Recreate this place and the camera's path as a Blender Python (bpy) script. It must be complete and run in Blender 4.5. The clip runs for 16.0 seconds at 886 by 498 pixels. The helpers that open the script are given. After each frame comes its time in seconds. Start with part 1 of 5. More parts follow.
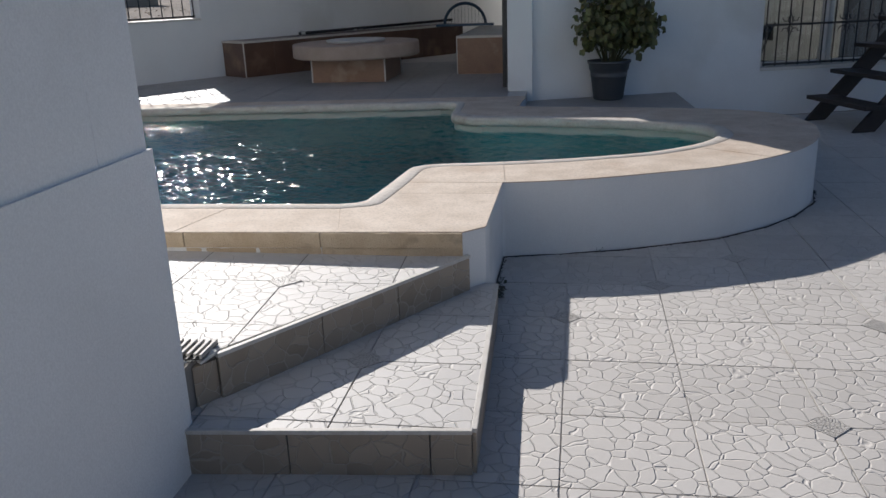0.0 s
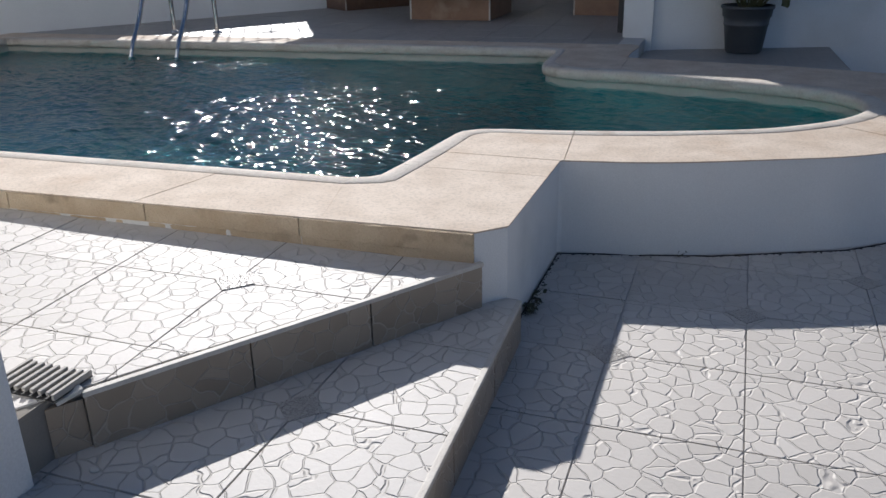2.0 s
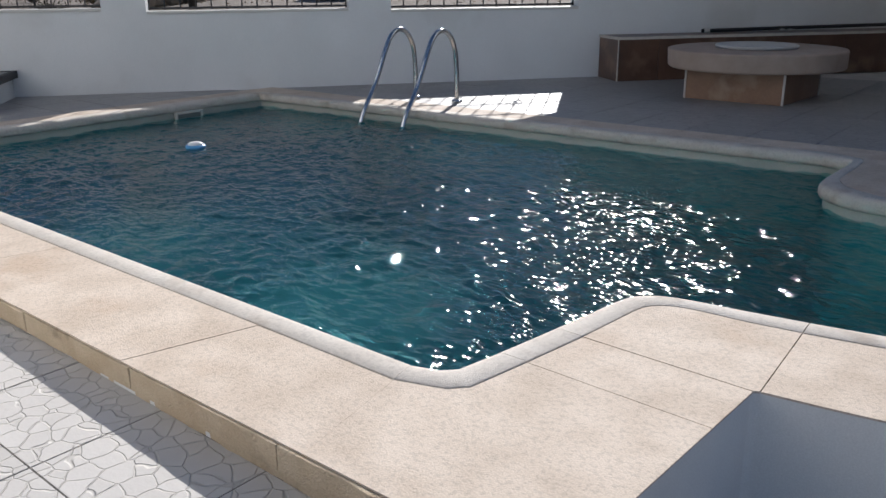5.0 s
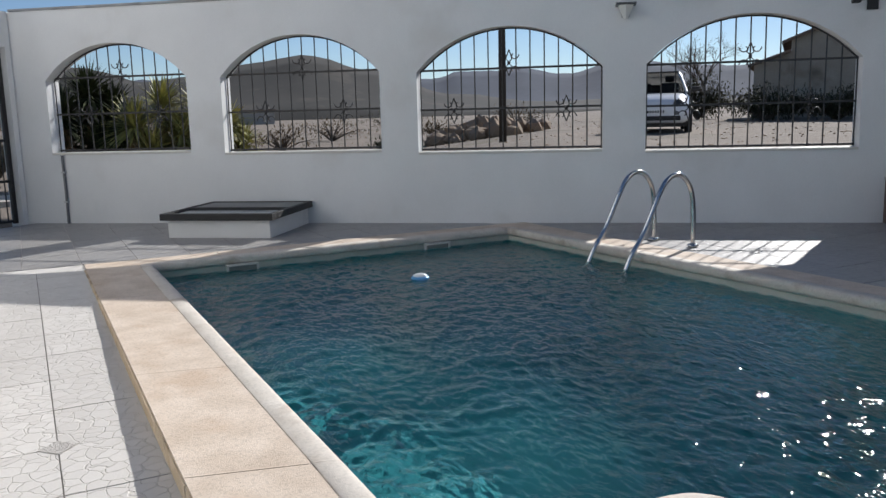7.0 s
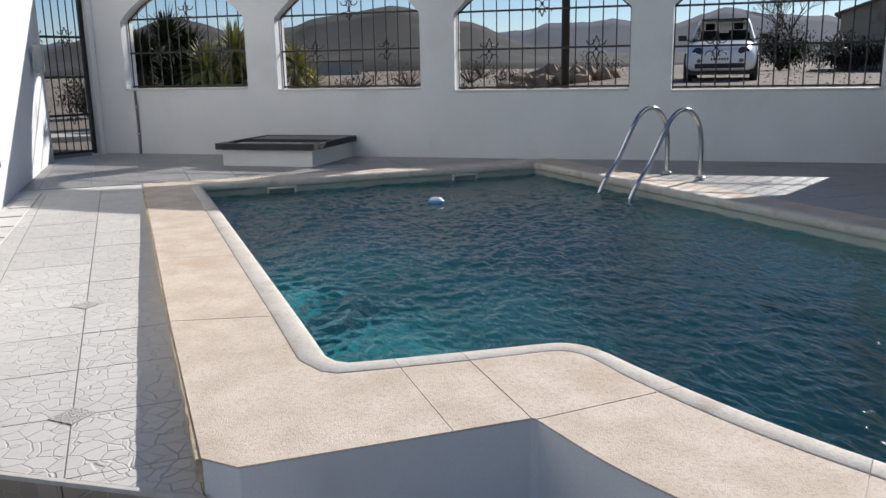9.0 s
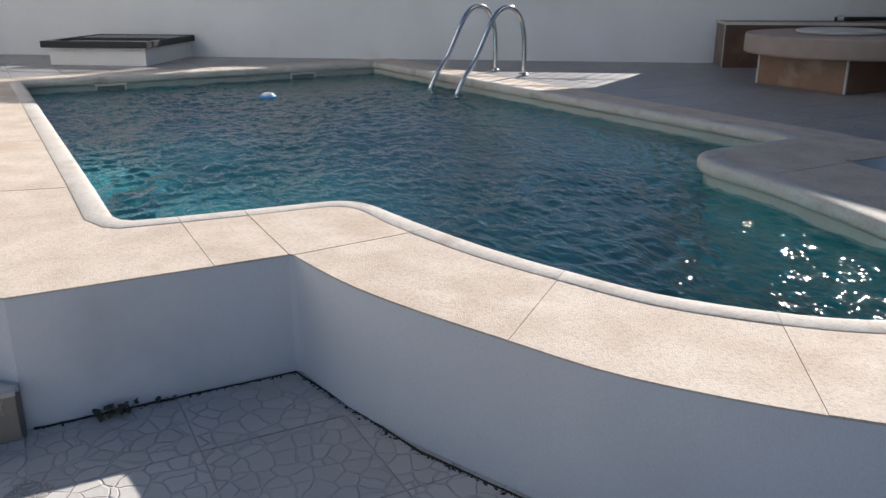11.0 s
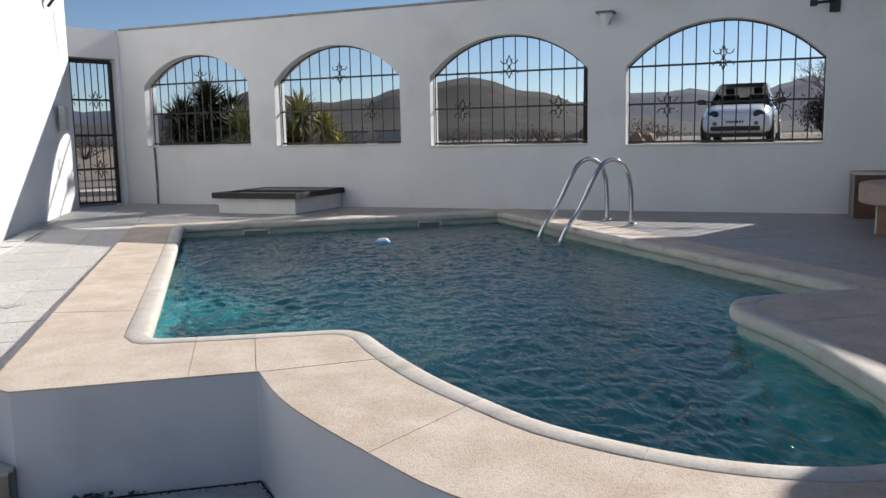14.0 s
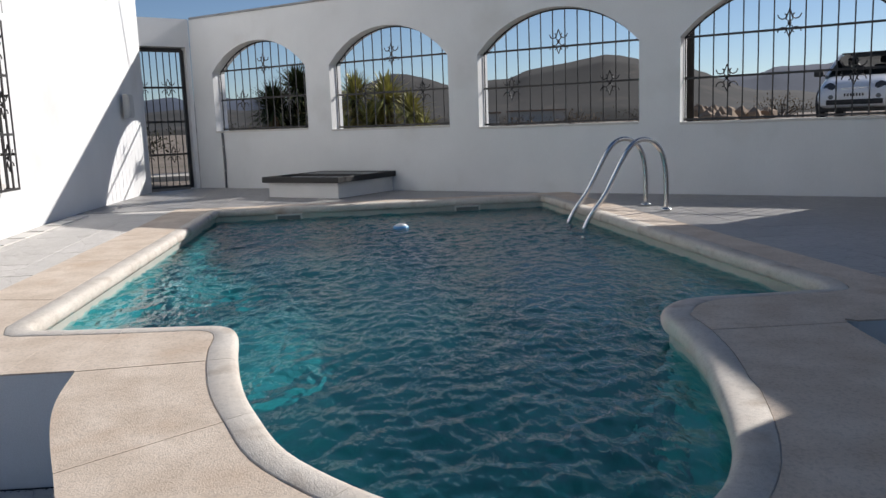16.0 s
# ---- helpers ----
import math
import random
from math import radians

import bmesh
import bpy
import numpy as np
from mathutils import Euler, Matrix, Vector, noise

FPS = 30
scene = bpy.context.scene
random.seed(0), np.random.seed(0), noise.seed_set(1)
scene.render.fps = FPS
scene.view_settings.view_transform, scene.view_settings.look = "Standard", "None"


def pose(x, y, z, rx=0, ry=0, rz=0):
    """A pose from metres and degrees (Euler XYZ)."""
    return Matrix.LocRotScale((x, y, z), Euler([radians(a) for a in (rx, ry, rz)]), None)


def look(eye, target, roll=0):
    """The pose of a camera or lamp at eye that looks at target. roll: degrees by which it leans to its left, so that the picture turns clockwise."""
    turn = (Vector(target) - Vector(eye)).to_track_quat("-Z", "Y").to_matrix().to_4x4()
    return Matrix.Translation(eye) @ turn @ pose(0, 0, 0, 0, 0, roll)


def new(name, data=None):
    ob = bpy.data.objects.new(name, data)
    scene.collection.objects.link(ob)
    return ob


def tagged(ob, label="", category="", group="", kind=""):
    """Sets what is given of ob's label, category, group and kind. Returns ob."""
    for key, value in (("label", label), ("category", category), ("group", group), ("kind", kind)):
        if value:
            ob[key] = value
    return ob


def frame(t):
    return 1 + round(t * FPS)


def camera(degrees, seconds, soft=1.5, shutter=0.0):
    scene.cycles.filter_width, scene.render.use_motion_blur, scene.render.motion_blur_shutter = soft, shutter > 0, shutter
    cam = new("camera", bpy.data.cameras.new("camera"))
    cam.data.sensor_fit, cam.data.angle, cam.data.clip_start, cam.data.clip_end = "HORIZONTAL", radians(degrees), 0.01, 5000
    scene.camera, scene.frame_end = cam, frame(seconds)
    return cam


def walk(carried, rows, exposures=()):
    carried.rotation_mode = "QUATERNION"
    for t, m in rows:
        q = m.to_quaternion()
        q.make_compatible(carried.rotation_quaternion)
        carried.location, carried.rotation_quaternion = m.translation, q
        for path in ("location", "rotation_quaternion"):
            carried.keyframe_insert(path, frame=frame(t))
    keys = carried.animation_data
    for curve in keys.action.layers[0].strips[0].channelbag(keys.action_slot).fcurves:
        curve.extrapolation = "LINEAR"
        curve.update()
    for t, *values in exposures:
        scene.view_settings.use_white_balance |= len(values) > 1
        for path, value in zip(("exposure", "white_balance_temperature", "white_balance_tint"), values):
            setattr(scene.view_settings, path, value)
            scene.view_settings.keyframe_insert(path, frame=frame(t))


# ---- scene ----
cam = camera(56.8, 16.0)
PATH = [
    (0, (0.185, -0.103, 1.469), (-0.134, 1.774, 0.856), -2.1),
    (0.5, (0.243, 0.159, 1.451), (-0.219, 2.011, 0.856), -1.3),
    (1, (0.255, 0.428, 1.473), (-0.214, 2.286, 0.902), -1.9),
    (1.5, (0.359, 0.665, 1.408), (-0.123, 2.503, 0.784), -1.3),
    (2, (0.463, 0.883, 1.397), (-0.168, 2.629, 0.654), -1.2),
    (2.5, (0.431, 1.165, 1.403), (-0.217, 2.898, 0.642), -1.2),
    (3, (0.428, 1.387, 1.401), (-0.293, 3.084, 0.624), -2.7),
    (3.5, (0.492, 1.619, 1.413), (-0.505, 3.183, 0.664), -3.8),
    (4, (0.481, 1.844, 1.421), (-0.702, 3.319, 0.767), -3.8),
    (4.2, (0.45, 1.951, 1.418), (-0.752, 3.409, 0.762), -3.0),
    (6.3, (0.709, 2.759, 1.556), (-0.782, 4.015, 1.107), -0.5),
    (6.5, (0.806, 2.835, 1.563), (-0.756, 4.013, 1.147), -1.2),
    (7, (1.047, 2.994, 1.602), (-0.744, 3.824, 1.276), -1.5),
    (7.5, (1.276, 3.021, 1.632), (-0.557, 3.783, 1.388), -2.6),
    (8, (1.454, 3.005, 1.603), (-0.371, 3.783, 1.354), -2.9),
    (8.5, (1.661, 3.157, 1.54), (-0.189, 3.881, 1.303), -1.5),
    (9, (1.839, 3.302, 1.444), (-0.01, 3.93, 1.013), -1.1),
    (9.5, (2.014, 3.306, 1.343), (0.251, 4.123, 0.871), -3.2),
    (10, (2.155, 3.39, 1.299), (0.522, 4.374, 0.695), -3.8),
    (10.2, (2.148, 3.444, 1.299), (0.506, 4.417, 0.701), -2.6),
    (12.3, (2.84, 3.645, 1.278), (1.11, 4.431, 0.655), -0.4),
    (12.5, (2.909, 3.716, 1.274), (1.154, 4.492, 0.71), -0.3),
    (13, (2.999, 3.895, 1.267), (1.123, 4.513, 0.95), -1.1),
    (13.5, (2.881, 4.078, 1.269), (0.977, 4.609, 0.968), -1.1),
    (14, (2.837, 4.254, 1.275), (0.911, 4.719, 1.009), -1.1),
    (14.5, (2.839, 4.562, 1.273), (0.874, 4.83, 1.015), -1.4),
    (15, (2.804, 4.832, 1.254), (0.831, 5.045, 1.005), -1.9),
    (15.5, (2.688, 5.139, 1.248), (0.726, 5.39, 0.95), -2.0),
    (16, (2.678, 5.402, 1.247), (0.706, 5.533, 0.945), -2.1),
]
walk(cam, [(t, look(eye, target, roll)) for t, eye, target, roll in PATH],
     exposures=[(0, 0.04, 6250, 12), (3, 0.14, 6100, 12), (4, 0.18, 6100, 12), (6.5, 0.22, 6150, 11), (8, 0.27, 6150, 10), (10, 0.26, 6250, 12), (12.5, 0.80, 6350, 12), (13.5, 0.48, 6350, 12), (14.5, 0.26, 6350, 11), (16, 0.2, 6300, 12)])

C = 0.43            # top of the pool coping
DECK = 0.42         # far deck
WATER = 0.308
SUN_AZ, SUN_EL = 31.4, 30.5

# ---- world, sun ----
world = bpy.data.worlds.new("sky")
scene.world = world
world.use_nodes = True
wn, wl = world.node_tree.nodes, world.node_tree.links
sky = wn.new("ShaderNodeTexSky")
sky.sky_type, sky.sun_disc = 'NISHITA', False
sky.sun_elevation, sky.sun_rotation = radians(SUN_EL), radians(-SUN_AZ)
sky.air_density, sky.dust_density, sky.ozone_density = 0.75, 0.08, 2.5
wl.new(sky.outputs[0], wn["Background"].inputs[0])
wn["Background"].inputs[1].default_value = 0.070
sun_way = Vector((-math.sin(radians(SUN_AZ)) * math.cos(radians(SUN_EL)), math.cos(radians(SUN_AZ)) * math.cos(radians(SUN_EL)), math.sin(radians(SUN_EL))))
sun_data = bpy.data.lights.new("sun", 'SUN')
sun_data.energy, sun_data.angle, sun_data.color = 5.0, radians(0.6), (1.0, 0.95, 0.88)
sun = new("sun", sun_data)
sun.rotation_euler = sun_way.to_track_quat('Z', 'Y').to_euler()


# ---- materials ----
def material(name, base, rough=0.6, metal=0.0, second=None, scale=8.0, grain=120.0, bump=0.15, spread=0.5, stain=None, stain_scale=1.2, depth=0.004, pits=0.0):
    """Two-scale procedural surface: broad mottling, fine grain, optional stains."""
    m = bpy.data.materials.new(name)
    m.use_nodes = True
    n, l = m.node_tree.nodes, m.node_tree.links
    b = n["Principled BSDF"]
    b.inputs["Roughness"].default_value, b.inputs["Metallic"].default_value = rough, metal
    geo = n.new("ShaderNodeNewGeometry")
    big, fine = n.new("ShaderNodeTexNoise"), n.new("ShaderNodeTexNoise")
    big.inputs["Scale"].default_value, big.inputs["Detail"].default_value = scale, 6
    fine.inputs["Scale"].default_value, fine.inputs["Detail"].default_value = grain, 3
    l.new(geo.outputs["Position"], big.inputs["Vector"])
    l.new(geo.outputs["Position"], fine.inputs["Vector"])
    second = second or [v * 0.82 for v in base]
    mix = n.new("ShaderNodeMixRGB")
    mix.inputs[1].default_value, mix.inputs[2].default_value = (*base, 1), (*second, 1)
    ramp = n.new("ShaderNodeValToRGB")
    ramp.color_ramp.elements[0].position, ramp.color_ramp.elements[1].position = 0.5 - spread / 2, 0.5 + spread / 2
    l.new(big.outputs["Fac"], ramp.inputs[0])
    l.new(ramp.outputs[0], mix.inputs[0])
    out = mix.outputs[0]
    speck = n.new("ShaderNodeMixRGB")
    speck.blend_type = 'MULTIPLY'
    speck.inputs[0].default_value = 0.25
    l.new(out, speck.inputs[1])
    l.new(fine.outputs["Fac"], speck.inputs[2])
    bright = n.new("ShaderNodeMixRGB")
    bright.blend_type, bright.inputs[0].default_value, bright.inputs[2].default_value = 'MULTIPLY', 1.0, (1.12, 1.12, 1.12, 1)
    l.new(speck.outputs[0], bright.inputs[1])
    out = bright.outputs[0]
    if stain:
        dirt = n.new("ShaderNodeTexNoise")
        dirt.inputs["Scale"].default_value, dirt.inputs["Detail"].default_value = stain_scale, 8
        l.new(geo.outputs["Position"], dirt.inputs["Vector"])
        r2 = n.new("ShaderNodeValToRGB")
        r2.color_ramp.elements[0].position, r2.color_ramp.elements[1].position = 0.56, 0.72
        l.new(dirt.outputs["Fac"], r2.inputs[0])
        m2 = n.new("ShaderNodeMixRGB")
        m2.inputs[2].default_value = (*stain, 1)
        l.new(r2.outputs[0], m2.inputs[0])
        l.new(out, m2.inputs[1])
        out = m2.outputs[0]
    if pits:
        speck = n.new("ShaderNodeTexNoise")
        speck.inputs["Scale"].default_value, speck.inputs["Detail"].default_value = 75.0, 3
        l.new(geo.outputs["Position"], speck.inputs["Vector"])
        r3 = n.new("ShaderNodeMapRange")
        r3.inputs[1].default_value, r3.inputs[2].default_value = 0.36, 0.50
        r3.inputs[3].default_value, r3.inputs[4].default_value = 1 - pits, 1.04
        l.new(speck.outputs["Fac"], r3.inputs[0])
        m3 = n.new("ShaderNodeVectorMath")
        m3.operation = 'SCALE'
        l.new(out, m3.inputs[0])
        l.new(r3.outputs[0], m3.inputs["Scale"])
        out = m3.outputs[0]
    l.new(out, b.inputs["Base Color"])
    bp = n.new("ShaderNodeBump")
    bp.inputs["Strength"].default_value, bp.inputs["Distance"].default_value = bump, depth
    l.new(fine.outputs["Fac"], bp.inputs["Height"])
    l.new(bp.outputs[0], b.inputs["Normal"])
    return m


def paving(name, base, second, groove, cell=11.0, deep=0.6, width=0.055, rough=0.45, random_tint=0.08):
    """Ceramic tile with an embossed crazy-paving pattern: irregular stones, sunken joints between them."""
    m = bpy.data.materials.new(name)
    m.use_nodes = True
    n, l = m.node_tree.nodes, m.node_tree.links
    b = n["Principled BSDF"]
    geo = n.new("ShaderNodeNewGeometry")
    warp = n.new("ShaderNodeTexNoise")
    warp.inputs["Scale"].default_value = 9.0
    l.new(geo.outputs["Position"], warp.inputs["Vector"])
    add = n.new("ShaderNodeVectorMath")
    add.operation = 'MULTIPLY_ADD'
    add.inputs[1].default_value = (0.055, 0.055, 0.055)
    l.new(warp.outputs["Color"], add.inputs[0])
    l.new(geo.outputs["Position"], add.inputs[2])
    cut, ids = n.new("ShaderNodeTexVoronoi"), n.new("ShaderNodeTexVoronoi")
    cut.feature, ids.feature = 'DISTANCE_TO_EDGE', 'F1'
    for v in (cut, ids):
        v.inputs["Scale"].default_value = cell
        l.new(add.outputs[0], v.inputs["Vector"])
    edge = n.new("ShaderNodeMapRange")
    edge.inputs[1].default_value, edge.inputs[2].default_value = 0.015, width
    l.new(cut.outputs["Distance"], edge.inputs[0])
    tint = n.new("ShaderNodeMixRGB")
    tint.inputs[1].default_value, tint.inputs[2].default_value = (*base, 1), (*second, 1)
    sep = n.new("ShaderNodeSeparateColor")
    l.new(ids.outputs["Color"], sep.inputs[0])
    mott = n.new("ShaderNodeTexNoise")
    mott.inputs["Scale"].default_value, mott.inputs["Detail"].default_value = 5.0, 8
    l.new(geo.outputs["Position"], mott.inputs["Vector"])
    half = n.new("ShaderNodeMath")
    half.operation = 'MULTIPLY'
    l.new(sep.outputs[0], half.inputs[0])
    l.new(mott.outputs["Fac"], half.inputs[1])
    l.new(half.outputs[0], tint.inputs[0])
    info = n.new("ShaderNodeObjectInfo")
    per = n.new("ShaderNodeMapRange")
    per.inputs[3].default_value, per.inputs[4].default_value = 1 - random_tint, 1 + random_tint * 0.5
    l.new(info.outputs["Random"], per.inputs[0])
    vary = n.new("ShaderNodeVectorMath")
    vary.operation = 'SCALE'
    l.new(tint.outputs[0], vary.inputs[0])
    l.new(per.outputs[0], vary.inputs["Scale"])
    mix = n.new("ShaderNodeMixRGB")
    mix.inputs[1].default_value = (*groove, 1)
    l.new(edge.outputs[0], mix.inputs[0])
    l.new(vary.outputs[0], mix.inputs[2])
    l.new(mix.outputs[0], b.inputs["Base Color"])
    b.inputs["Roughness"].default_value = rough
    fine = n.new("ShaderNodeTexNoise")
    fine.inputs["Scale"].default_value, fine.inputs["Detail"].default_value = 70, 4
    l.new(geo.outputs["Position"], fine.inputs["Vector"])
    height = n.new("ShaderNodeMath")
    height.operation = 'MULTIPLY_ADD'
    height.inputs[1].default_value = 0.25
    l.new(fine.outputs["Fac"], height.inputs[0])
    l.new(edge.outputs[0], height.inputs[2])
    bp = n.new("ShaderNodeBump")
    bp.inputs["Strength"].default_value, bp.inputs["Distance"].default_value = deep, 0.004
    l.new(height.outputs[0], bp.inputs["Height"])
    l.new(bp.outputs[0], b.inputs["Normal"])
    return m


def plain(name, base, rough=0.5, metal=0.0, coat=0.0):
    m = bpy.data.materials.new(name)
    m.use_nodes = True
    b = m.node_tree.nodes["Principled BSDF"]
    b.inputs["Base Color"].default_value, b.inputs["Roughness"].default_value = (*base, 1), rough
    b.inputs["Metallic"].default_value, b.inputs["Coat Weight"].default_value = metal, coat
    return m


def glass(name, tint=(0.9, 0.95, 0.95), rough=0.02):
    m = plain(name, tint, rough)
    m.node_tree.nodes["Principled BSDF"].inputs["Transmission Weight"].default_value = 1.0
    return m


STUCCO = material("white_stucco", (0.78, 0.78, 0.77), 0.85, second=(0.70, 0.70, 0.69), scale=1.6, grain=160, bump=0.35, stain=(0.62, 0.61, 0.58), stain_scale=0.8)
CAP = material("weathered_wall_cap", (0.36, 0.36, 0.36), 0.9, second=(0.25, 0.25, 0.25), scale=5, grain=60, bump=0.4, stain=(0.16, 0.16, 0.15), stain_scale=4)
PLASTER = material("white_pool_plaster", (0.78, 0.77, 0.745), 0.85, second=(0.70, 0.69, 0.665), scale=2.2, grain=220, bump=0.2, stain=(0.60, 0.60, 0.58), stain_scale=1.7)
FLOOR_TILE = paving("embossed_floor_tile", (0.60, 0.565, 0.52), (0.50, 0.465, 0.42), (0.555, 0.52, 0.475), cell=15, deep=1.0, width=0.05, rough=0.6)
DECK_TILE = paving("embossed_deck_tile", (0.60, 0.57, 0.53), (0.51, 0.48, 0.44), (0.53, 0.50, 0.455), cell=15, deep=1.0, width=0.042, rough=0.6)
# darker copy of the deck tile: the far deck's shade is in its colour
SHADED_TILE = paving("shaded_embossed_tile", (0.33, 0.315, 0.30), (0.27, 0.26, 0.25), (0.25, 0.24, 0.23), deep=0.3)
RISER_TILE = paving("brown_riser_tile", (0.36, 0.295, 0.225), (0.22, 0.17, 0.12), (0.40, 0.335, 0.265), cell=14, rough=0.4, deep=0.7, width=0.04)
GROUT = material("pale_grout", (0.62, 0.59, 0.55), 0.9, grain=300)
DARK_GROUT = material("dark_grout", (0.25, 0.23, 0.205), 0.95, grain=300)
TRIM = plain("white_tile_trim", (0.60, 0.575, 0.53), 0.55)
EDGE_TRIM = material("worn_tile_edge", (0.62, 0.585, 0.53), 0.6, second=(0.50, 0.46, 0.40), scale=20, grain=150, bump=0.3)
STONE = material("beige_coping_stone", (0.64, 0.54, 0.44), 0.8, second=(0.52, 0.42, 0.325), scale=6.0, grain=170, bump=0.5, stain=(0.50, 0.385, 0.285), stain_scale=3.4, spread=0.35, pits=0.12)
STONE_EDGE = material("layered_stone_edge", (0.62, 0.50, 0.35), 0.85, second=(0.48, 0.36, 0.23), scale=9.0, grain=140, bump=0.9, stain=(0.20, 0.15, 0.10), stain_scale=6, depth=0.01)
LIP = material("pale_coping_lip", (0.65, 0.60, 0.53), 0.8, second=(0.55, 0.49, 0.42), scale=6, grain=220, bump=0.7, stain=(0.42, 0.35, 0.28), stain_scale=5, pits=0.08)
BAND = material("waterline_tile", (0.52, 0.51, 0.45), 0.4, second=(0.42, 0.43, 0.38), scale=5, grain=90)
BASIN = material("teal_pool_lining", (0.045, 0.32, 0.325), 0.5, second=(0.014, 0.15, 0.165), scale=1.3, grain=40)
IRON = material("black_wrought_iron", (0.022, 0.021, 0.022), 0.5, second=(0.04, 0.036, 0.033), scale=30, grain=200, bump=0.3)
STEEL = plain("stainless_steel", (0.62, 0.62, 0.62), 0.18, 1.0)
CONCRETE = material("pinkish_concrete", (0.42, 0.33, 0.27), 0.85, second=(0.34, 0.26, 0.21), scale=7, grain=150, bump=0.5)
BENCH_TILE = material("dark_brown_tile", (0.15, 0.085, 0.055), 0.35, second=(0.09, 0.05, 0.035), scale=4, grain=60, stain=(0.22, 0.14, 0.09), stain_scale=3)
BASE_TILE = material("rust_brown_tile", (0.30, 0.17, 0.10), 0.4, second=(0.21, 0.115, 0.07), scale=5, grain=60, stain=(0.36, 0.25, 0.17), stain_scale=4)
DIRT = material("dry_dirt", (0.235, 0.19, 0.15), 0.95, second=(0.155, 0.125, 0.095), scale=0.35, grain=14, bump=0.8, stain=(0.13, 0.11, 0.075), stain_scale=0.5, depth=0.05)
HILL = material("scrubby_hill", (0.030, 0.027, 0.024), 1.0, second=(0.018, 0.019, 0.017), scale=0.05, grain=0.5, bump=0.0, stain=(0.05, 0.042, 0.034), stain_scale=0.06)
# distance haze is painted into the blue base colour of these hills
FAR_HILL = material("haze_tinted_far_hill", (0.055, 0.07, 0.105), 1.0, second=(0.04, 0.055, 0.085), scale=0.01, grain=0.1, bump=0.0)
BLACK = material("black_rubber", (0.02, 0.02, 0.02), 0.6, grain=90)


# ---- mesh helpers ----
def link(name, bm, mat, parent=None, label="", smooth=False):
    me = bpy.data.meshes.new(name)
    bmesh.ops.recalc_face_normals(bm, faces=bm.faces)
    bm.to_mesh(me)
    bm.free()
    if mat:
        me.materials.append(mat)
    if smooth:
        for p in me.polygons:
            p.use_smooth = True
    ob = new(name, me)
    ob.parent = parent
    if label:
        ob["label"] = label
    return ob


def part(name, bm, mat, parent, label="", smooth=False):
    return link(name, bm, mat, parent, label, smooth)


def thing(name, label, category, m=None, group="", kind=""):
    ob = new(name)
    if m is not None:
        ob.matrix_world = m
    return tagged(ob, label, category, group, kind)


def add_box(bm, x0, x1, y0, y1, z0, z1, m=None):
    vs = [bm.verts.new((x, y, z)) for z in (z0, z1) for x, y in ((x0, y0), (x1, y0), (x1, y1), (x0, y1))]
    for f in ((0, 3, 2, 1), (4, 5, 6, 7), (0, 1, 5, 4), (1, 2, 6, 5), (2, 3, 7, 6), (3, 0, 4, 7)):
        bm.faces.new([vs[i] for i in f])
    if m is not None:
        bmesh.ops.transform(bm, matrix=m, verts=vs)
    return vs


def box(x0, x1, y0, y1, z0, z1, bevel=0.0, m=None, segments=2):
    bm = bmesh.new()
    add_box(bm, x0, x1, y0, y1, z0, z1)
    if bevel:
        bmesh.ops.bevel(bm, geom=bm.edges[:], offset=bevel, segments=segments, affect='EDGES', profile=0.7)
    if m is not None:
        bmesh.ops.transform(bm, matrix=m, verts=bm.verts)
    return bm


def prism(points, z0, z1, bevel=0.0):
    bm = bmesh.new()
    low = [bm.verts.new((x, y, z0)) for x, y in points]
    top = [bm.verts.new((x, y, z1)) for x, y in points]
    bm.faces.new(low[::-1])
    bm.faces.new(top)
    for i in range(len(points)):
        j = (i + 1) % len(points)
        bm.faces.new((low[i], low[j], top[j], top[i]))
    if bevel:
        bmesh.ops.bevel(bm, geom=[e for e in bm.edges if all(v.co.z > z1 - 1e-5 for v in e.verts)], offset=bevel, segments=2, affect='EDGES', profile=0.7)
    return bm


def add_tube(bm, points, radius, sides=8, closed=False):
    pts = [Vector(p) for p in points]
    rings = []
    n = len(pts)
    up = None
    for i, p in enumerate(pts):
        a = pts[(i - 1) % n] if (i or closed) else p
        b = pts[(i + 1) % n] if (i < n - 1 or closed) else p
        way = (b - a).normalized()
        if up is None:
            up = way.orthogonal().normalized()
        side = (up - way * up.dot(way))
        side = side.normalized() if side.length > 1e-6 else way.orthogonal().normalized()
        up = side
        other = way.cross(side)
        r = radius[i] if isinstance(radius, (list, tuple)) else radius
        rings.append([bm.verts.new(p + r * (math.cos(k * math.tau / sides) * side + math.sin(k * math.tau / sides) * other)) for k in range(sides)])
    for i in range(n if closed else n - 1):
        a, b = rings[i], rings[(i + 1) % n]
        for k in range(sides):
            bm.faces.new((a[k], a[(k + 1) % sides], b[(k + 1) % sides], b[k]))
    if not closed:
        bm.faces.new(rings[0][::-1])
        bm.faces.new(rings[-1])
    return bm


def tube(points, radius, sides=8, closed=False):
    return add_tube(bmesh.new(), points, radius, sides, closed)


def lathe(profile, sides=24):
    """A turned solid from (radius, height) pairs."""
    bm = bmesh.new()
    rings = [[bm.verts.new((max(r, 1e-4) * math.cos(k * math.tau / sides), max(r, 1e-4) * math.sin(k * math.tau / sides), z)) for k in range(sides)] for r, z in profile]
    for a, b in zip(rings, rings[1:]):
        for k in range(sides):
            bm.faces.new((a[k], a[(k + 1) % sides], b[(k + 1) % sides], b[k]))
    bm.faces.new(rings[0][::-1])
    bm.faces.new(rings[-1])
    return bm


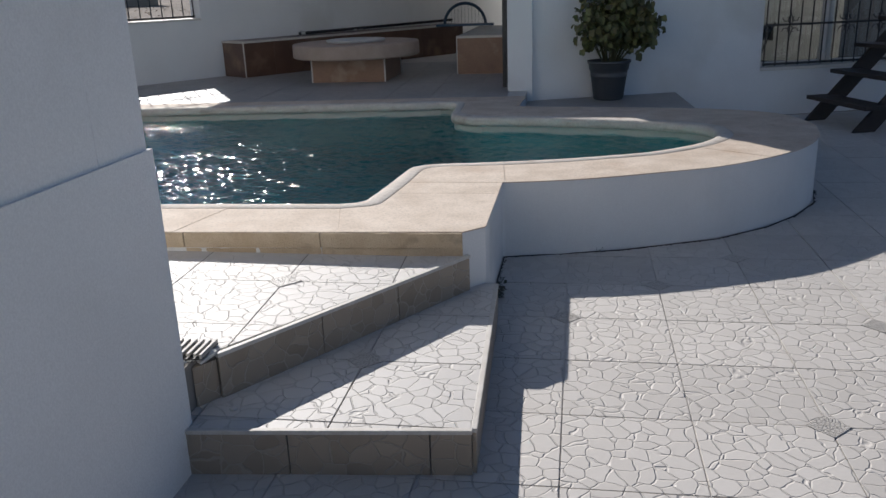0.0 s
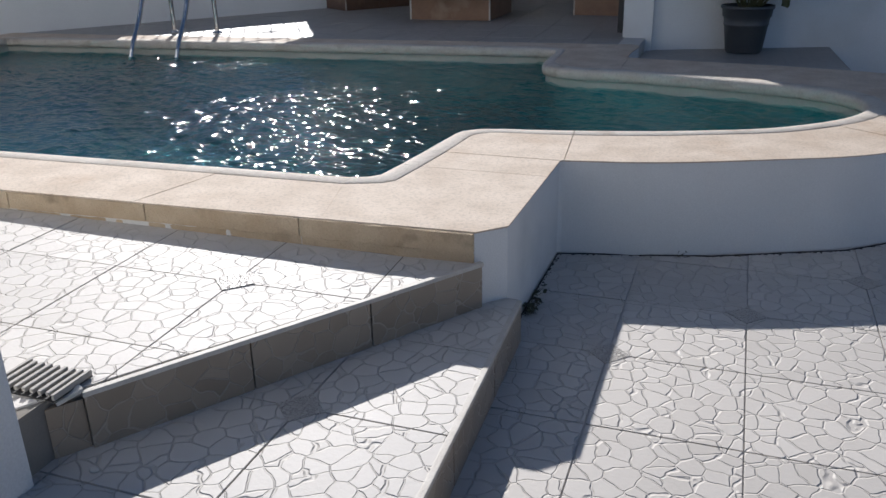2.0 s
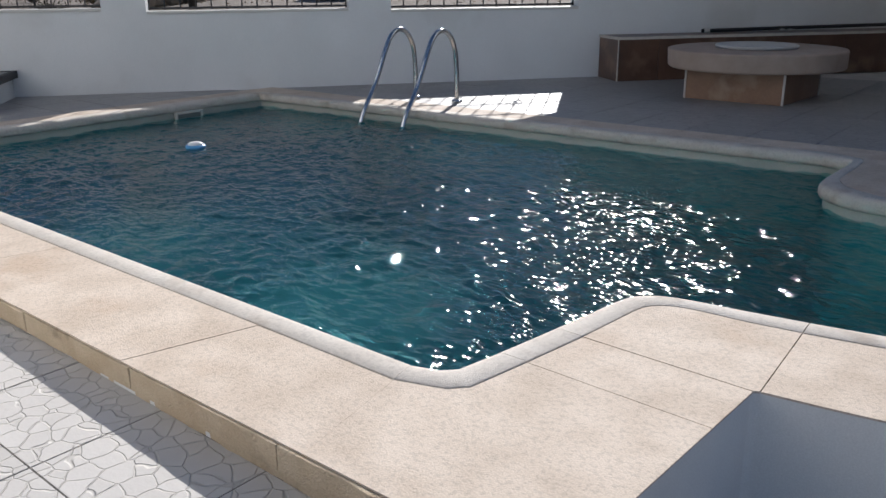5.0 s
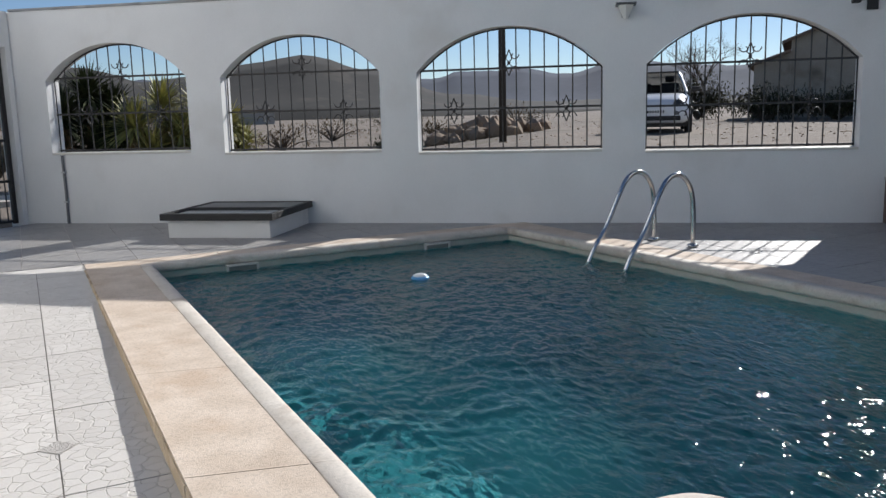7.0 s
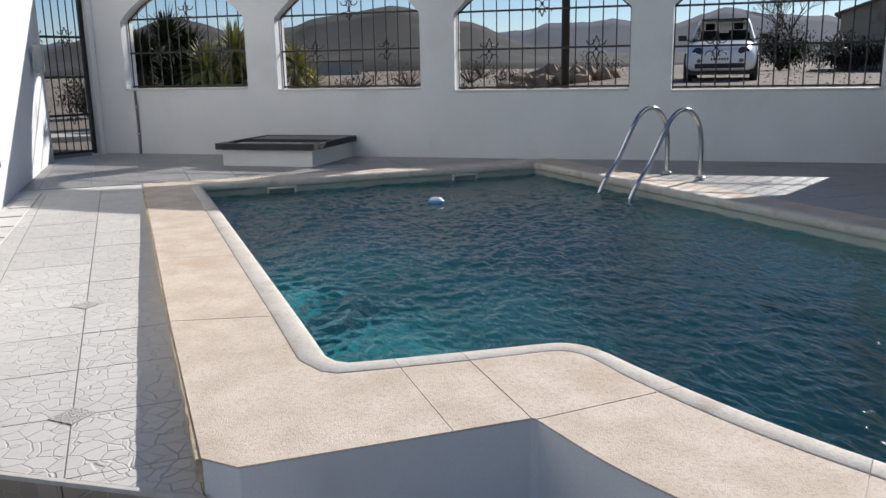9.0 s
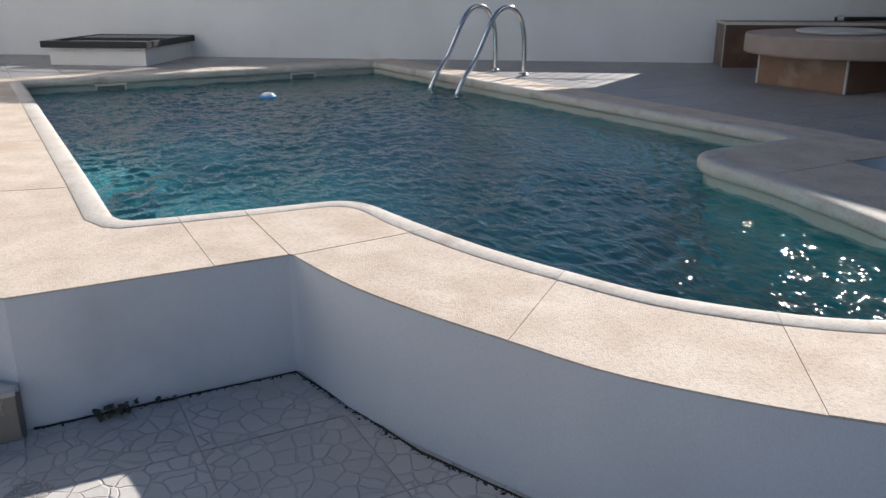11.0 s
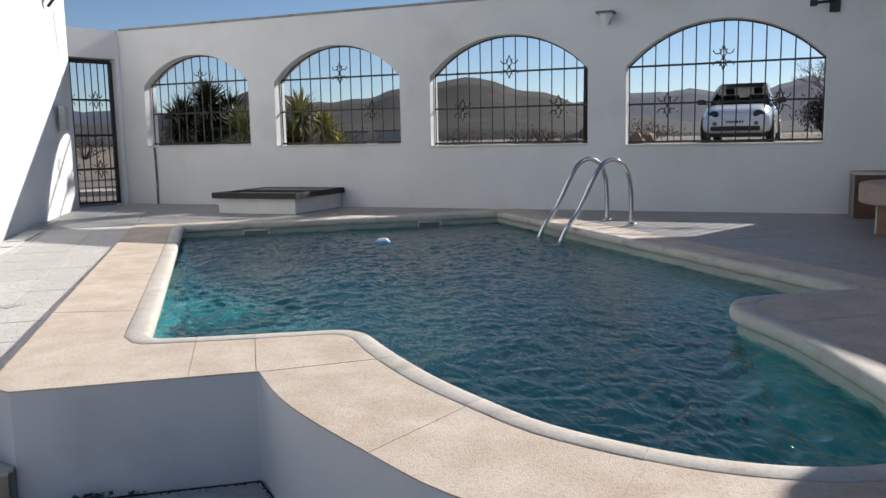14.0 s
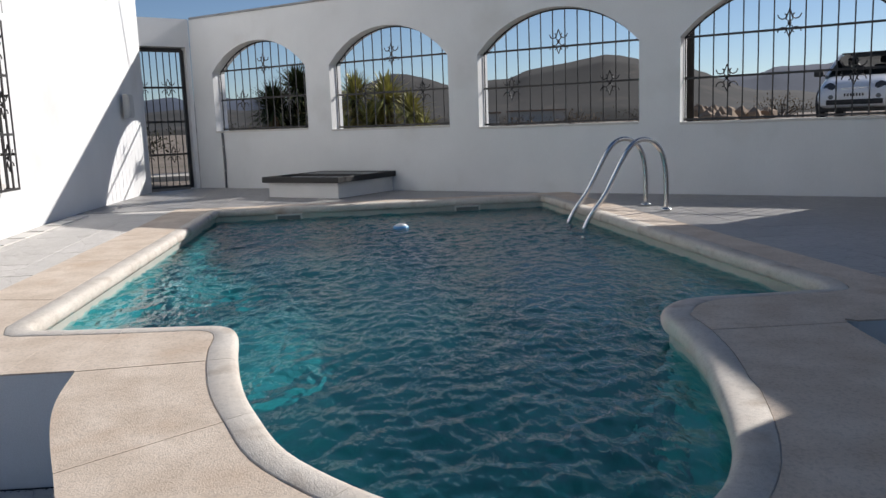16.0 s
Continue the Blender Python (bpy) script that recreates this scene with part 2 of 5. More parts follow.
def smooth_line(points, steps=8, closed=False):
    """Catmull-Rom through 2D or 3D points."""
    ps = [Vector(p) for p in points]
    n, out = len(ps), []
    for i in range(n if closed else n - 1):
        p0, p1 = ps[i - 1 if (i or closed) else 0], ps[i]
        p2 = ps[(i + 1) % n]
        p3 = ps[(i + 2) % n] if closed or i + 2 < n else p2
        for k in range(steps):
            t = k / steps
            out.append(0.5 * (2 * p1 + (p2 - p0) * t + (2 * p0 - 5 * p1 + 4 * p2 - p3) * t * t + (3 * p1 - p0 - 3 * p2 + p3) * t ** 3))
    if not closed:
        out.append(ps[-1])
    return out


def sheet(quads, thick, m):
    """A wall from flat quads in its own plane (along, up), given a thickness, placed by m."""
    bm = bmesh.new()
    for q in quads:
        bm.faces.new([bm.verts.new((a, 0, u)) for a, u in q])
    bmesh.ops.remove_doubles(bm, verts=bm.verts, dist=1e-4)
    made = bmesh.ops.extrude_face_region(bm, geom=bm.faces[:])
    bmesh.ops.translate(bm, verts=[v for v in made["geom"] if isinstance(v, bmesh.types.BMVert)], vec=(0, thick, 0))
    bmesh.ops.transform(bm, matrix=m, verts=bm.verts)
    return bm


def arch_height(a, a0, a1, spring, top):
    half, rise = (a1 - a0) / 2, top - spring
    r = (half * half + rise * rise) / (2 * rise)
    return top - r + math.sqrt(max(r * r - (a - (a0 + a1) / 2) ** 2, 0))


def wall_quads(length, z0, z1, openings, steps=14):
    """Quads of a wall with openings (a0, a1, sill, spring, top); spring == top makes a square head."""
    cuts = sorted({0.0, length, *[v for o in openings for v in o[:2]], *[o[0] + (o[1] - o[0]) * k / steps for o in openings if o[4] > o[3] for k in range(steps)]})
    quads = []
    for a, b in zip(cuts, cuts[1:]):
        o = next((o for o in openings if o[0] - 1e-6 <= a and b <= o[1] + 1e-6), None)
        if o is None:
            quads.append([(a, z0), (b, z0), (b, z1), (a, z1)])
            continue
        if o[2] > z0:
            quads.append([(a, z0), (b, z0), (b, o[2]), (a, o[2])])
        ha, hb = (arch_height(a, *o[:2], *o[3:]), arch_height(b, *o[:2], *o[3:])) if o[4] > o[3] else (o[4], o[4])
        quads.append([(a, ha), (b, hb), (b, z1), (a, z1)])
    return quads


def along(x, y, dx, dy):
    """A frame at (x, y): local x runs along (dx, dy), local y to its left, z up."""
    return Matrix.Translation((x, y, 0)) @ Matrix.Rotation(math.atan2(dy, dx), 4, 'Z')


# ---- setting: walls ----
WALL_DX, WALL_DY = 0.584, 0.812
ARCH = along(-9.77, 2.94, WALL_DX, WALL_DY)     # inner face; local y points outwards
WALL_TOP = 2.895
# along the wall from and to, sill, spring and crown of each arch
WINDOWS = [(0.0, 1.775, 1.252, 2.10, 2.50), (2.19, 4.03, 1.222, 2.07, 2.50), (4.44, 6.40, 1.188, 2.045, 2.487), (6.835, 8.88, 1.168, 2.045, 2.503)]
START = 0.42
arches = [(a + START, b + START, sill, spring, crown) for a, b, sill, spring, crown in WINDOWS]
shift = ARCH @ Matrix.Translation((-START, 0, 0))
wall_arches = tagged(link("wall_west", sheet(wall_quads(15.4, 0.0, WALL_TOP, arches), 0.24, shift), STUCCO), "white stuccoed garden wall with four barred arched openings", "wall", kind="structure")
part("wall_cap", box(0.03, 15.4, -0.02, 0.26, WALL_TOP, WALL_TOP + 0.03, 0.01, shift), CAP, wall_arches, "grey weathered cap")

# gate wall
GATE = along(-9.98, 2.60, 0.48, -0.69)
tagged(link("wall_gate", sheet(wall_quads(1.05, 0.0, 2.90, [(0.06, 0.98, 0.0, 2.50, 2.50)]), -0.24, GATE), STUCCO), "short white stuccoed wall over the entrance gate", "wall", kind="structure")

# house: its north face and its corner by the steps
HX, HY = -1.035, 2.06
hq = wall_quads(8.42, 0.0, 5.6, [(2.42, 3.60, 0.86, 2.20, 2.20)])
wall_house = tagged(link("wall_south", sheet(hq, 0.25, along(HX, HY, -1.0, -0.005)), STUCCO), "white stuccoed house wall with a barred window", "wall", kind="structure")
tagged(link("wall_corner", sheet(wall_quads(7.0, 0.0, 5.6, []), 0.25, along(HX, HY - 7.0, 0, 1)), STUCCO), "white stuccoed house wall at the steps", "wall", kind="structure")
plinth = bmesh.new()
add_box(plinth, HX - 0.02, HX + 0.012, HY - 7.0, HY + 0.012, 0.0, 1.05)
tagged(link("plinth", plinth, STUCCO), "slightly thicker white plinth of the house wall", "wall", kind="structure")

# building behind the flower pot
EX, EY = -0.52, 8.35
NORTH = along(EX, EY - 0.02, 0.95, 0.313)       # oblique wall behind the flower pot
tagged(link("wall_north", sheet(wall_quads(7.5, 0.0, 5.6, [(2.49, 4.09, 0.51, 1.85, 1.85)]), 0.25, NORTH @ Matrix.Translation((0.26, 0, 0))), STUCCO), "white stuccoed wall behind the flower pot", "wall", kind="structure")
tagged(link("wall_terrace", sheet(wall_quads(7.4, 0.0, 5.6, []), -0.25, along(EX, EY, 0, 1)), STUCCO), "white stuccoed side wall of the terrace", "wall", kind="structure")
# unseen roof, added so that its shadow edge falls along the pool lip
tagged(link("unseen_terrace_roof", box(-4.6, EX, 10.35, 15.6, 2.96, 3.12), STUCCO), "unseen white terrace roof slab added to shade the coping", "roof", kind="structure")
# plain walls that close the yard behind the camera
tagged(link("wall_east", box(7.0, 7.25, -5.0, 8.6, 0, 1.1), STUCCO), "plain white yard wall", "wall", kind="structure")
tagged(link("wall_back", box(-1.3, 7.25, -5.25, -5.0, 0, 1.1), STUCCO), "plain white yard wall", "wall", kind="structure")

# ---- pool ----
# stations round the pool: inner edge, outer edge of the coping, and whether a joint falls here
NEAR = [((-6.02 + k * 0.641, 3.63 + k * 0.0235), (-6.13 + k * 0.64, 3.115 + k * 0.0225), 1) for k in range(8)]
STATIONS = NEAR + [
    ((-1.00, 3.81), (-0.87, 3.306), 1), ((-0.93, 3.835), (-0.305, 3.33), 0), ((-0.895, 3.875), (-0.215, 3.42), 0), ((-0.875, 4.02), (-0.215, 4.02), 1),
    ((-0.85, 4.27), (-0.215, 4.265), 1), ((-0.82, 4.60), (-0.213, 4.268), 0), ((-0.78, 4.70), (-0.211, 4.270), 0), ((-0.68, 4.76), (-0.209, 4.272), 0), ((-0.45, 4.80), (-0.206, 4.274), 0),
    ((-0.26, 4.835), (-0.20, 4.277), 1), ((-0.05, 4.88), (0.10, 4.33), 0), ((0.12, 4.925), (0.36, 4.41), 0), ((0.33, 4.995), (0.70, 4.55), 1), ((0.62, 5.115), (1.00, 4.69), 0), ((0.87, 5.305), (1.33, 4.945), 1),
    ((1.02, 5.475), (1.56, 5.20), 0), ((1.115, 5.67), (1.74, 5.53), 0), ((1.13, 5.87), (1.83, 5.87), 1), ((1.06, 6.05), (1.85, 6.20), 0), ((0.90, 6.175), (1.72, 6.60), 0),
    ((0.68, 6.275), (1.36, 6.85), 1), ((0.40, 6.36), (0.9, 6.98), 0), ((0.05, 6.45), (0.35, 7.07), 0), ((-0.30, 6.505), (-0.30, 7.16), 1), ((-0.60, 6.525), (-0.32, 7.22), 0),
    ((-0.76, 6.60), (-0.32, 7.3), 0), ((-0.85, 6.70), (-0.32, 7.45), 0), ((-0.88, 6.85), (-0.32, 7.81), 0), ((-0.895, 7.31), (-0.6, 7.81), 1), ((-0.94, 7.42), (-0.95, 7.805), 0), ((-1.08, 7.455), (-1.08, 7.80), 1),
] + [((-1.08 - k * 0.575, 7.455 - k * 0.041), (-1.08 - k * 0.57, 7.80 - k * 0.035), 1) for k in range(1, 9)] + [
    ((-6.20, 7.085), (-6.50, 7.47), 1), ((-6.20, 7.075), (-6.52, 7.08), 0),
] + [((-6.20 + k * 0.029, 7.07 - k * 0.575), (-6.52 + k * 0.022, 7.08 - k * 0.575), 1) for k in range(1, 6)] + [((-6.03, 3.64), (-6.38, 3.64), 0), ((-6.03, 3.63), (-6.38, 3.11), 0), ((-6.02, 3.63), (-6.11, 3.115), 1)]

# finer stations between, so that the curves read as curves
inner_pts, outer_pts, joint_at = [], [], []
for i in range(len(STATIONS) - 1):
    (a, b, j), (c, d, _) = STATIONS[i], STATIONS[i + 1]
    curved = 13 <= i <= 36 and i != 16
    for k in range(4 if curved else 1):
        t = k / 4
        if curved:
            def spline(q0, q1, q2, q3):
                return 0.5 * (2 * q1 + (q2 - q0) * t + (2 * q0 - 5 * q1 + 4 * q2 - q3) * t * t + (3 * q1 - q0 - 3 * q2 + q3) * t ** 3)
            P = [Vector(STATIONS[i + o][0]) for o in (-1, 0, 1, 2)]
            Q = [Vector(STATIONS[i + o][1]) for o in (-1, 0, 1, 2)]
            inner_pts.append(spline(*P))
            outer_pts.append(spline(*Q))
        else:
            inner_pts.append(Vector(a))
            outer_pts.append(Vector(b))
        joint_at.append(bool(j) and k == 0)
RING = len(inner_pts)
LIP_W = 0.112


def lip_line(i):
    i %= RING
    way = outer_pts[i] - inner_pts[i]
    return inner_pts[i] + way.normalized() * min(LIP_W * (1.15 if way.length > 0.75 else 1.0), way.length * 0.5)


lip_pts = [lip_line(i) for i in range(RING)]

pool = thing("pool_surround", "raised pool surround of white plaster with beige stone coping", "pool", kind="structure")
body = bmesh.new()
for i in range(RING):
    j = (i + 1) % RING
    c, d = (outer_pts[q] - (outer_pts[q] - inner_pts[q]).normalized() * 0.004 for q in (j, i))
    e, f = inner_pts[i].lerp(lip_pts[i], 0.35), inner_pts[j].lerp(lip_pts[j], 0.35)
    vs = [[body.verts.new((*p, z)) for p in (e, f, c, d)] for z in (-1.5, C - 0.0055)]
    body.faces.new(vs[1])
    body.faces.new((vs[0][3], vs[0][2], vs[1][2], vs[1][3]))
bmesh.ops.remove_doubles(body, verts=body.verts, dist=1e-4)
part("pool_wall", body, PLASTER, pool)

lining, band = bmesh.new(), bmesh.new()
for i in range(RING):
    j = (i + 1) % RING
    e, f = inner_pts[i].lerp(lip_pts[i], 0.3), inner_pts[j].lerp(lip_pts[j], 0.3)
    lining.faces.new([lining.verts.new((*p, z)) for p, z in ((e, -1.45), (f, -1.45), (f, WATER - 0.04), (e, WATER - 0.04))])
    band.faces.new([band.verts.new((*p, z)) for p, z in ((e, WATER - 0.04), (f, WATER - 0.04), (f, C - 0.03), (e, C - 0.03))])
bmesh.ops.remove_doubles(lining, verts=lining.verts, dist=1e-4)
bmesh.ops.remove_doubles(band, verts=band.verts, dist=1e-4)
part("pool_lining", lining, BASIN, pool)
part("waterline_band", band, BAND, pool)
part("pool_floor", prism([tuple(inner_pts[i].lerp(lip_pts[i], 0.3)) for i in range(RING)], -1.5, -1.25), BASIN, pool)
shallow = [i for i in range(RING) if inner_pts[i].x > -0.72 and 4.7 < inner_pts[i].y < 6.7]
part("shallow_floor", prism([tuple(inner_pts[i].lerp(lip_pts[i], 0.28)) for i in shallow], -1.24, -1.12), BASIN, pool)

# coping: flat slabs and a rounded lip, piece by piece
cuts = [i for i in range(RING) if joint_at[i]]
for n, i0 in enumerate(cuts):
    i1 = cuts[(n + 1) % len(cuts)]
    idx = list(range(i0, i1 + 1)) if i1 > i0 else list(range(i0, RING)) + list(range(0, i1 + 1))
    ins, outs, lips = [inner_pts[i] for i in idx], [outer_pts[i] for i in idx], [lip_pts[i] for i in idx]
    gap = 0.0015 if 4.0 < outer_pts[i0].y < 4.3 and -0.3 < outer_pts[i0].x < 0 else 0.0006

    def trimmed(line):
        line = [p.copy() for p in line]
        line[0] += (line[1] - line[0]).normalized() * gap if (line[1] - line[0]).length > 1e-6 else Vector((0, 0))
        line[-1] += (line[-2] - line[-1]).normalized() * gap if (line[-2] - line[-1]).length > 1e-6 else Vector((0, 0))
        return line
    ins, outs, lips = trimmed(ins), trimmed(outs), trimmed(lips)
    lift = random.uniform(-0.0015, 0.0015)
    # slab
    bm = bmesh.new()
    rows = [[bm.verts.new((*(l + (o - l).normalized() * 0.003), z)) for l, o in zip(lips, outs)] + [bm.verts.new((*o, z)) for o in outs][::-1] for z in (C - 0.006, C + lift)]
    bmesh.ops.remove_doubles(bm, verts=bm.verts, dist=1e-4)
    low = [v for v in rows[0] if v.is_valid]
    top = [v for v in rows[1] if v.is_valid]
    if len(top) >= 3 and len(top) == len(low):
        bm.faces.new(top)
        for k in range(len(top)):
            q = (k + 1) % len(top)
            bm.faces.new((low[k], low[q], top[q], top[k]))
        part("coping_slab", bm, STONE, pool)
    else:
        bm.free()
    # lip: rounded nose that overhangs the water
    bm = bmesh.new()
    rings = []
    for a, l in zip(ins, lips):
        w = (a - l)
        u = w.normalized()
        prof = [(0, C - 0.05), (0, C + 0.0), (0.04, C + 0.003), (0.7, C + 0.003), (0.86, C - 0.001), (0.95, C - 0.010), (1.0, C - 0.026), (0.99, C - 0.05), (0.92, C - 0.068), (0.75, C - 0.072)]
        rings.append([bm.verts.new((*(l + u * (w.length * s)), z)) for s, z in prof])
    for a, b in zip(rings, rings[1:]):
        for k in range(len(a)):
            q = (k + 1) % len(a)
            bm.faces.new((a[k], a[q], b[q], b[k]))
    for ring in (rings[0], rings[-1][::-1]):
        bm.faces.new([bm.verts.new(v.co) for v in ring])
    part("coping_lip", bm, LIP, pool, smooth=True)

# layered stone edge towards the deck
for k in range(9):
    x0 = -0.31 - k * 0.645
    x1 = x0 - 0.641
    if x1 < -6.13:
        x1 = -6.12
    y0, y1 = 3.33 + (x0 + 0.31) * 0.0367, 3.33 + (x1 + 0.31) * 0.0367
    for z0, z1, out in ((0.20, 0.352, 0.004), (0.357, C - 0.0045, 0.015)):
        bm = prism([(x0, y0 - out), (x1, y1 - out), (x1, y1 + 0.04), (x0, y0 + 0.04)], z0, z1, 0.004)
        bmesh.ops.subdivide_edges(bm, edges=[e for e in bm.edges if abs(e.verts[0].co.x - e.verts[1].co.x) > 0.3], cuts=14)
        for v in bm.verts:
            if v.co.y < 3.33 + (v.co.x + 0.31) * 0.0367 and z0 < v.co.z < z1:
                v.co.y += 0.007 * noise.noise((v.co.x * 14, v.co.z * 40, k + z0))
                if v.co.z < z0 + 0.01:
                    v.co.z += 0.012 * noise.noise((v.co.x * 9, 3.0, k))
        part("stone_edge", bm, STONE_EDGE, pool, "cracked layered beige stone edge")

# water
wm = bpy.data.materials.new("pool_water")
wm.use_nodes = True
n_, l_ = wm.node_tree.nodes, wm.node_tree.links
pb = n_["Principled BSDF"]
pb.inputs["Base Color"].default_value = (0.22, 0.62, 0.70, 1)
pb.inputs["Roughness"].default_value, pb.inputs["IOR"].default_value, pb.inputs["Transmission Weight"].default_value = 0.045, 1.33, 1.0
gp = n_.new("ShaderNodeNewGeometry")
mp = n_.new("ShaderNodeMapping")
mp.inputs["Rotation"].default_value, mp.inputs["Scale"].default_value = (0, 0, radians(35)), (1.0, 2.0, 1.0)
l_.new(gp.outputs["Position"], mp.inputs["Vector"])
w1 = n_.new("ShaderNodeTexNoise")
w1.inputs["Scale"].default_value, w1.inputs["Detail"].default_value = 13.0, 1.5
l_.new(mp.outputs[0], w1.inputs["Vector"])
wb = n_.new("ShaderNodeBump")
wb.inputs["Strength"].default_value, wb.inputs["Distance"].default_value = 1.0, 0.0105
l_.new(w1.outputs["Fac"], wb.inputs["Height"])
l_.new(wb.outputs[0], pb.inputs["Normal"])


def inside(points, p):
    return sum(q < p[0] for q in crossings(list(points), p[1])) % 2 == 1


def crossings(points, y):
    hits = []
    for a, b in zip(points, points[1:] + points[:1]):
        if (a[1] > y) != (b[1] > y):
            hits.append((b[0] - a[0]) * (y - a[1]) / (b[1] - a[1]) + a[0])
    return sorted(hits)


rim_line = [tuple(inner_pts[i].lerp(lip_pts[i], 0.75)) for i in range(RING)]
step = 0.0135
bm = bmesh.new()
nx, ny = int(8.2 / step), int(4.2 / step)
grid = {}
for j in range(ny + 1):
    y = 3.35 + j * step
    hits = crossings(rim_line, y)
    for i in range(nx + 1):
        x = -6.7 + i * step
        if sum(q < x for q in hits) % 2 == 0:
            continue
        u, v = x * 0.82 - y * 0.57, x * 0.57 + y * 0.82
        gust = 0.75 + 0.5 * noise.noise((x * 0.7, y * 0.7, 9.0))
        h = 0.0058 * noise.noise((u * 1.6, v * 3.6, 0.3)) + 0.0090 * gust * noise.noise((u * 3.8 + 7, v * 8.0, 2.1))
        h += 0.0125 * gust * noise.noise((u * 8.0 + 3, v * 14.0, 4.4)) + 0.0065 * gust * noise.noise((x * 18, y * 25, 5.5))
        grid[i, j] = bm.verts.new((x, y, WATER + h))
for (i, j) in list(grid):
    q = [(i, j), (i + 1, j), (i + 1, j + 1), (i, j + 1)]
    if all(k in grid for k in q):
        bm.faces.new([grid[k] for k in q])
water = tagged(link("water", bm, wm, smooth=True), "rippling teal pool water glinting in the sun", "water", kind="structure")
if water.data.polygons[0].normal.z < 0:
    water.data.flip_normals()
water.visible_shadow = False


# ---- floors, decks, steps ----
def deck_height(x):
    """The side deck climbs gently from the steps to the far deck."""
    return 0.318 + (DECK - 0.318) * min(max((-x - 0.6) / 5.6, 0), 1)


floor = tagged(link("floor_lower", prism([(-1.06, -5.0), (7.0, -5.0), (7.0, 10.8), (1.18, 8.88), (1.28, 6.85), (1.70, 6.55), (1.80, 6.20), (1.80, 5.86), (1.70, 5.53), (1.50, 5.22), (1.28, 4.96), (0.95, 4.71), (0.65, 4.57), (0.40, 4.46), (-0.26, 4.31), (-0.26, 2.2), (-1.06, 2.2)], -0.2, -0.006), GROUT), "pale grouted bed of the lower patio floor", "floor", kind="structure")
TURN2 = 0.0367
deck_bm = bmesh.new()
side = [(-0.30, 3.345), (-1.01, 2.255), (-1.055, 2.2), (-1.055, 2.06), (-6.2, 2.03), (-6.2, 3.13)]
low = [deck_bm.verts.new((x, y, -0.1)) for x, y in side]
top = [deck_bm.verts.new((x, y, deck_height(x) - 0.006)) for x, y in side]
deck_bm.faces.new(top)
for k in range(len(side)):
    q = (k + 1) % len(side)
    deck_bm.faces.new((low[k], low[q], top[q], top[k]))
deck = tagged(link("floor_deck", deck_bm, DARK_GROUT), "dark-grouted bed of the deck beside the house", "floor", kind="structure")
west = [(-6.2, 2.03), (-9.45, 2.02), (-9.98, 2.75), (-6.62, 7.40), (-6.44, 3.10), (-6.2, 3.12)]
deck_west = tagged(link("floor_west", prism(west, -0.1, DECK - 0.005), GROUT), "grouted bed of the deck by the garden wall", "floor", kind="structure")
back = [(-6.48, 7.45), (-1.05, 7.79), (-0.325, 7.80), (-0.325, 8.349), (-0.503, 8.349), (-0.503, 14.0), (-1.9, 14.0)]
deck_far = tagged(link("floor_terrace", prism(back, -0.1, DECK - 0.005), GROUT), "grouted bed of the terrace floor", "floor", kind="structure")
ledge = tagged(link("floor_ledge", prism([(-0.318, 7.18), (0.35, 7.08), (0.9, 6.99), (1.30, 6.9), (1.20, 8.89), (-0.24, 8.41), (-0.318, 8.345)], -0.1, 0.31, 0.004), SHADED_TILE), "tiled ledge under the flower pot, shade put into its grey colour", "floor", kind="structure")

# steps
step_low = thing("step_lower", "lower tiled step with brown risers and white edge trim", "step", kind="structure")
poly = [(-1.06, 2.045), (-0.135, 2.135), (-0.185, 3.42), (-0.26, 3.42), (-0.42, 3.20), (-1.06, 2.25)]
part("core", prism(poly, -0.05, 0.148), DARK_GROUT, step_low)
step_up = thing("step_upper", "upper deck step with brown tiled riser", "step", kind="structure")


def riser(parent, p, q, z0, z1, lengths, out=0.012):
    p, q = Vector(p), Vector(q)
    way, total = (q - p).normalized(), (q - p).length
    nrm = Vector((way.y, -way.x))
    pos = 0.0
    for w in lengths:
        a, b = p + way * (pos + 0.0025), p + way * (min(pos + w, total) - 0.0025)
        bm = prism([(*a,), (*b,), (*(b + nrm * out),), (*(a + nrm * out),)], z0, z1)
        part("riser_tile", bm, RISER_TILE, parent)
        pos += w
        if pos >= total:
            break
    bm = prism([(*(p - nrm * 0.004),), (*(q - nrm * 0.004),), (*(q + nrm * (out + 0.003)),), (*(p + nrm * (out + 0.003)),)], z1 - 0.002, z1 + 0.012, 0.003)
    part("edge_trim", bm, EDGE_TRIM, parent, "pale tile edge trim")


riser(step_low, (-1.06, 2.03), (-0.122, 2.12), 0.0, 0.148, (0.36, 0.45, 0.45))
riser(step_low, (-0.122, 2.12), (-0.175, 3.41), 0.0, 0.148, (0.45, 0.45, 0.45))
riser(step_up, (-1.0, 2.245), (-0.288, 3.335), 0.158, 0.312, (0.45, 0.40, 0.45))
part("corner_tile", prism([(-1.05, 2.17), (-1.0, 2.245), (-1.03, 2.27), (-1.06, 2.2)], 0.158, 0.30), RISER_TILE, step_up)
# broken end of the trim at the drain
part("broken_trim", box(-0.035, 0.035, -0.012, 0.012, 0, 0.012, 0.003, Matrix.Translation((-1.02, 2.225, 0.315)) @ Euler((0.2, -0.25, 1.0)).to_matrix().to_4x4()), TRIM, step_up, "broken pale edge trim")


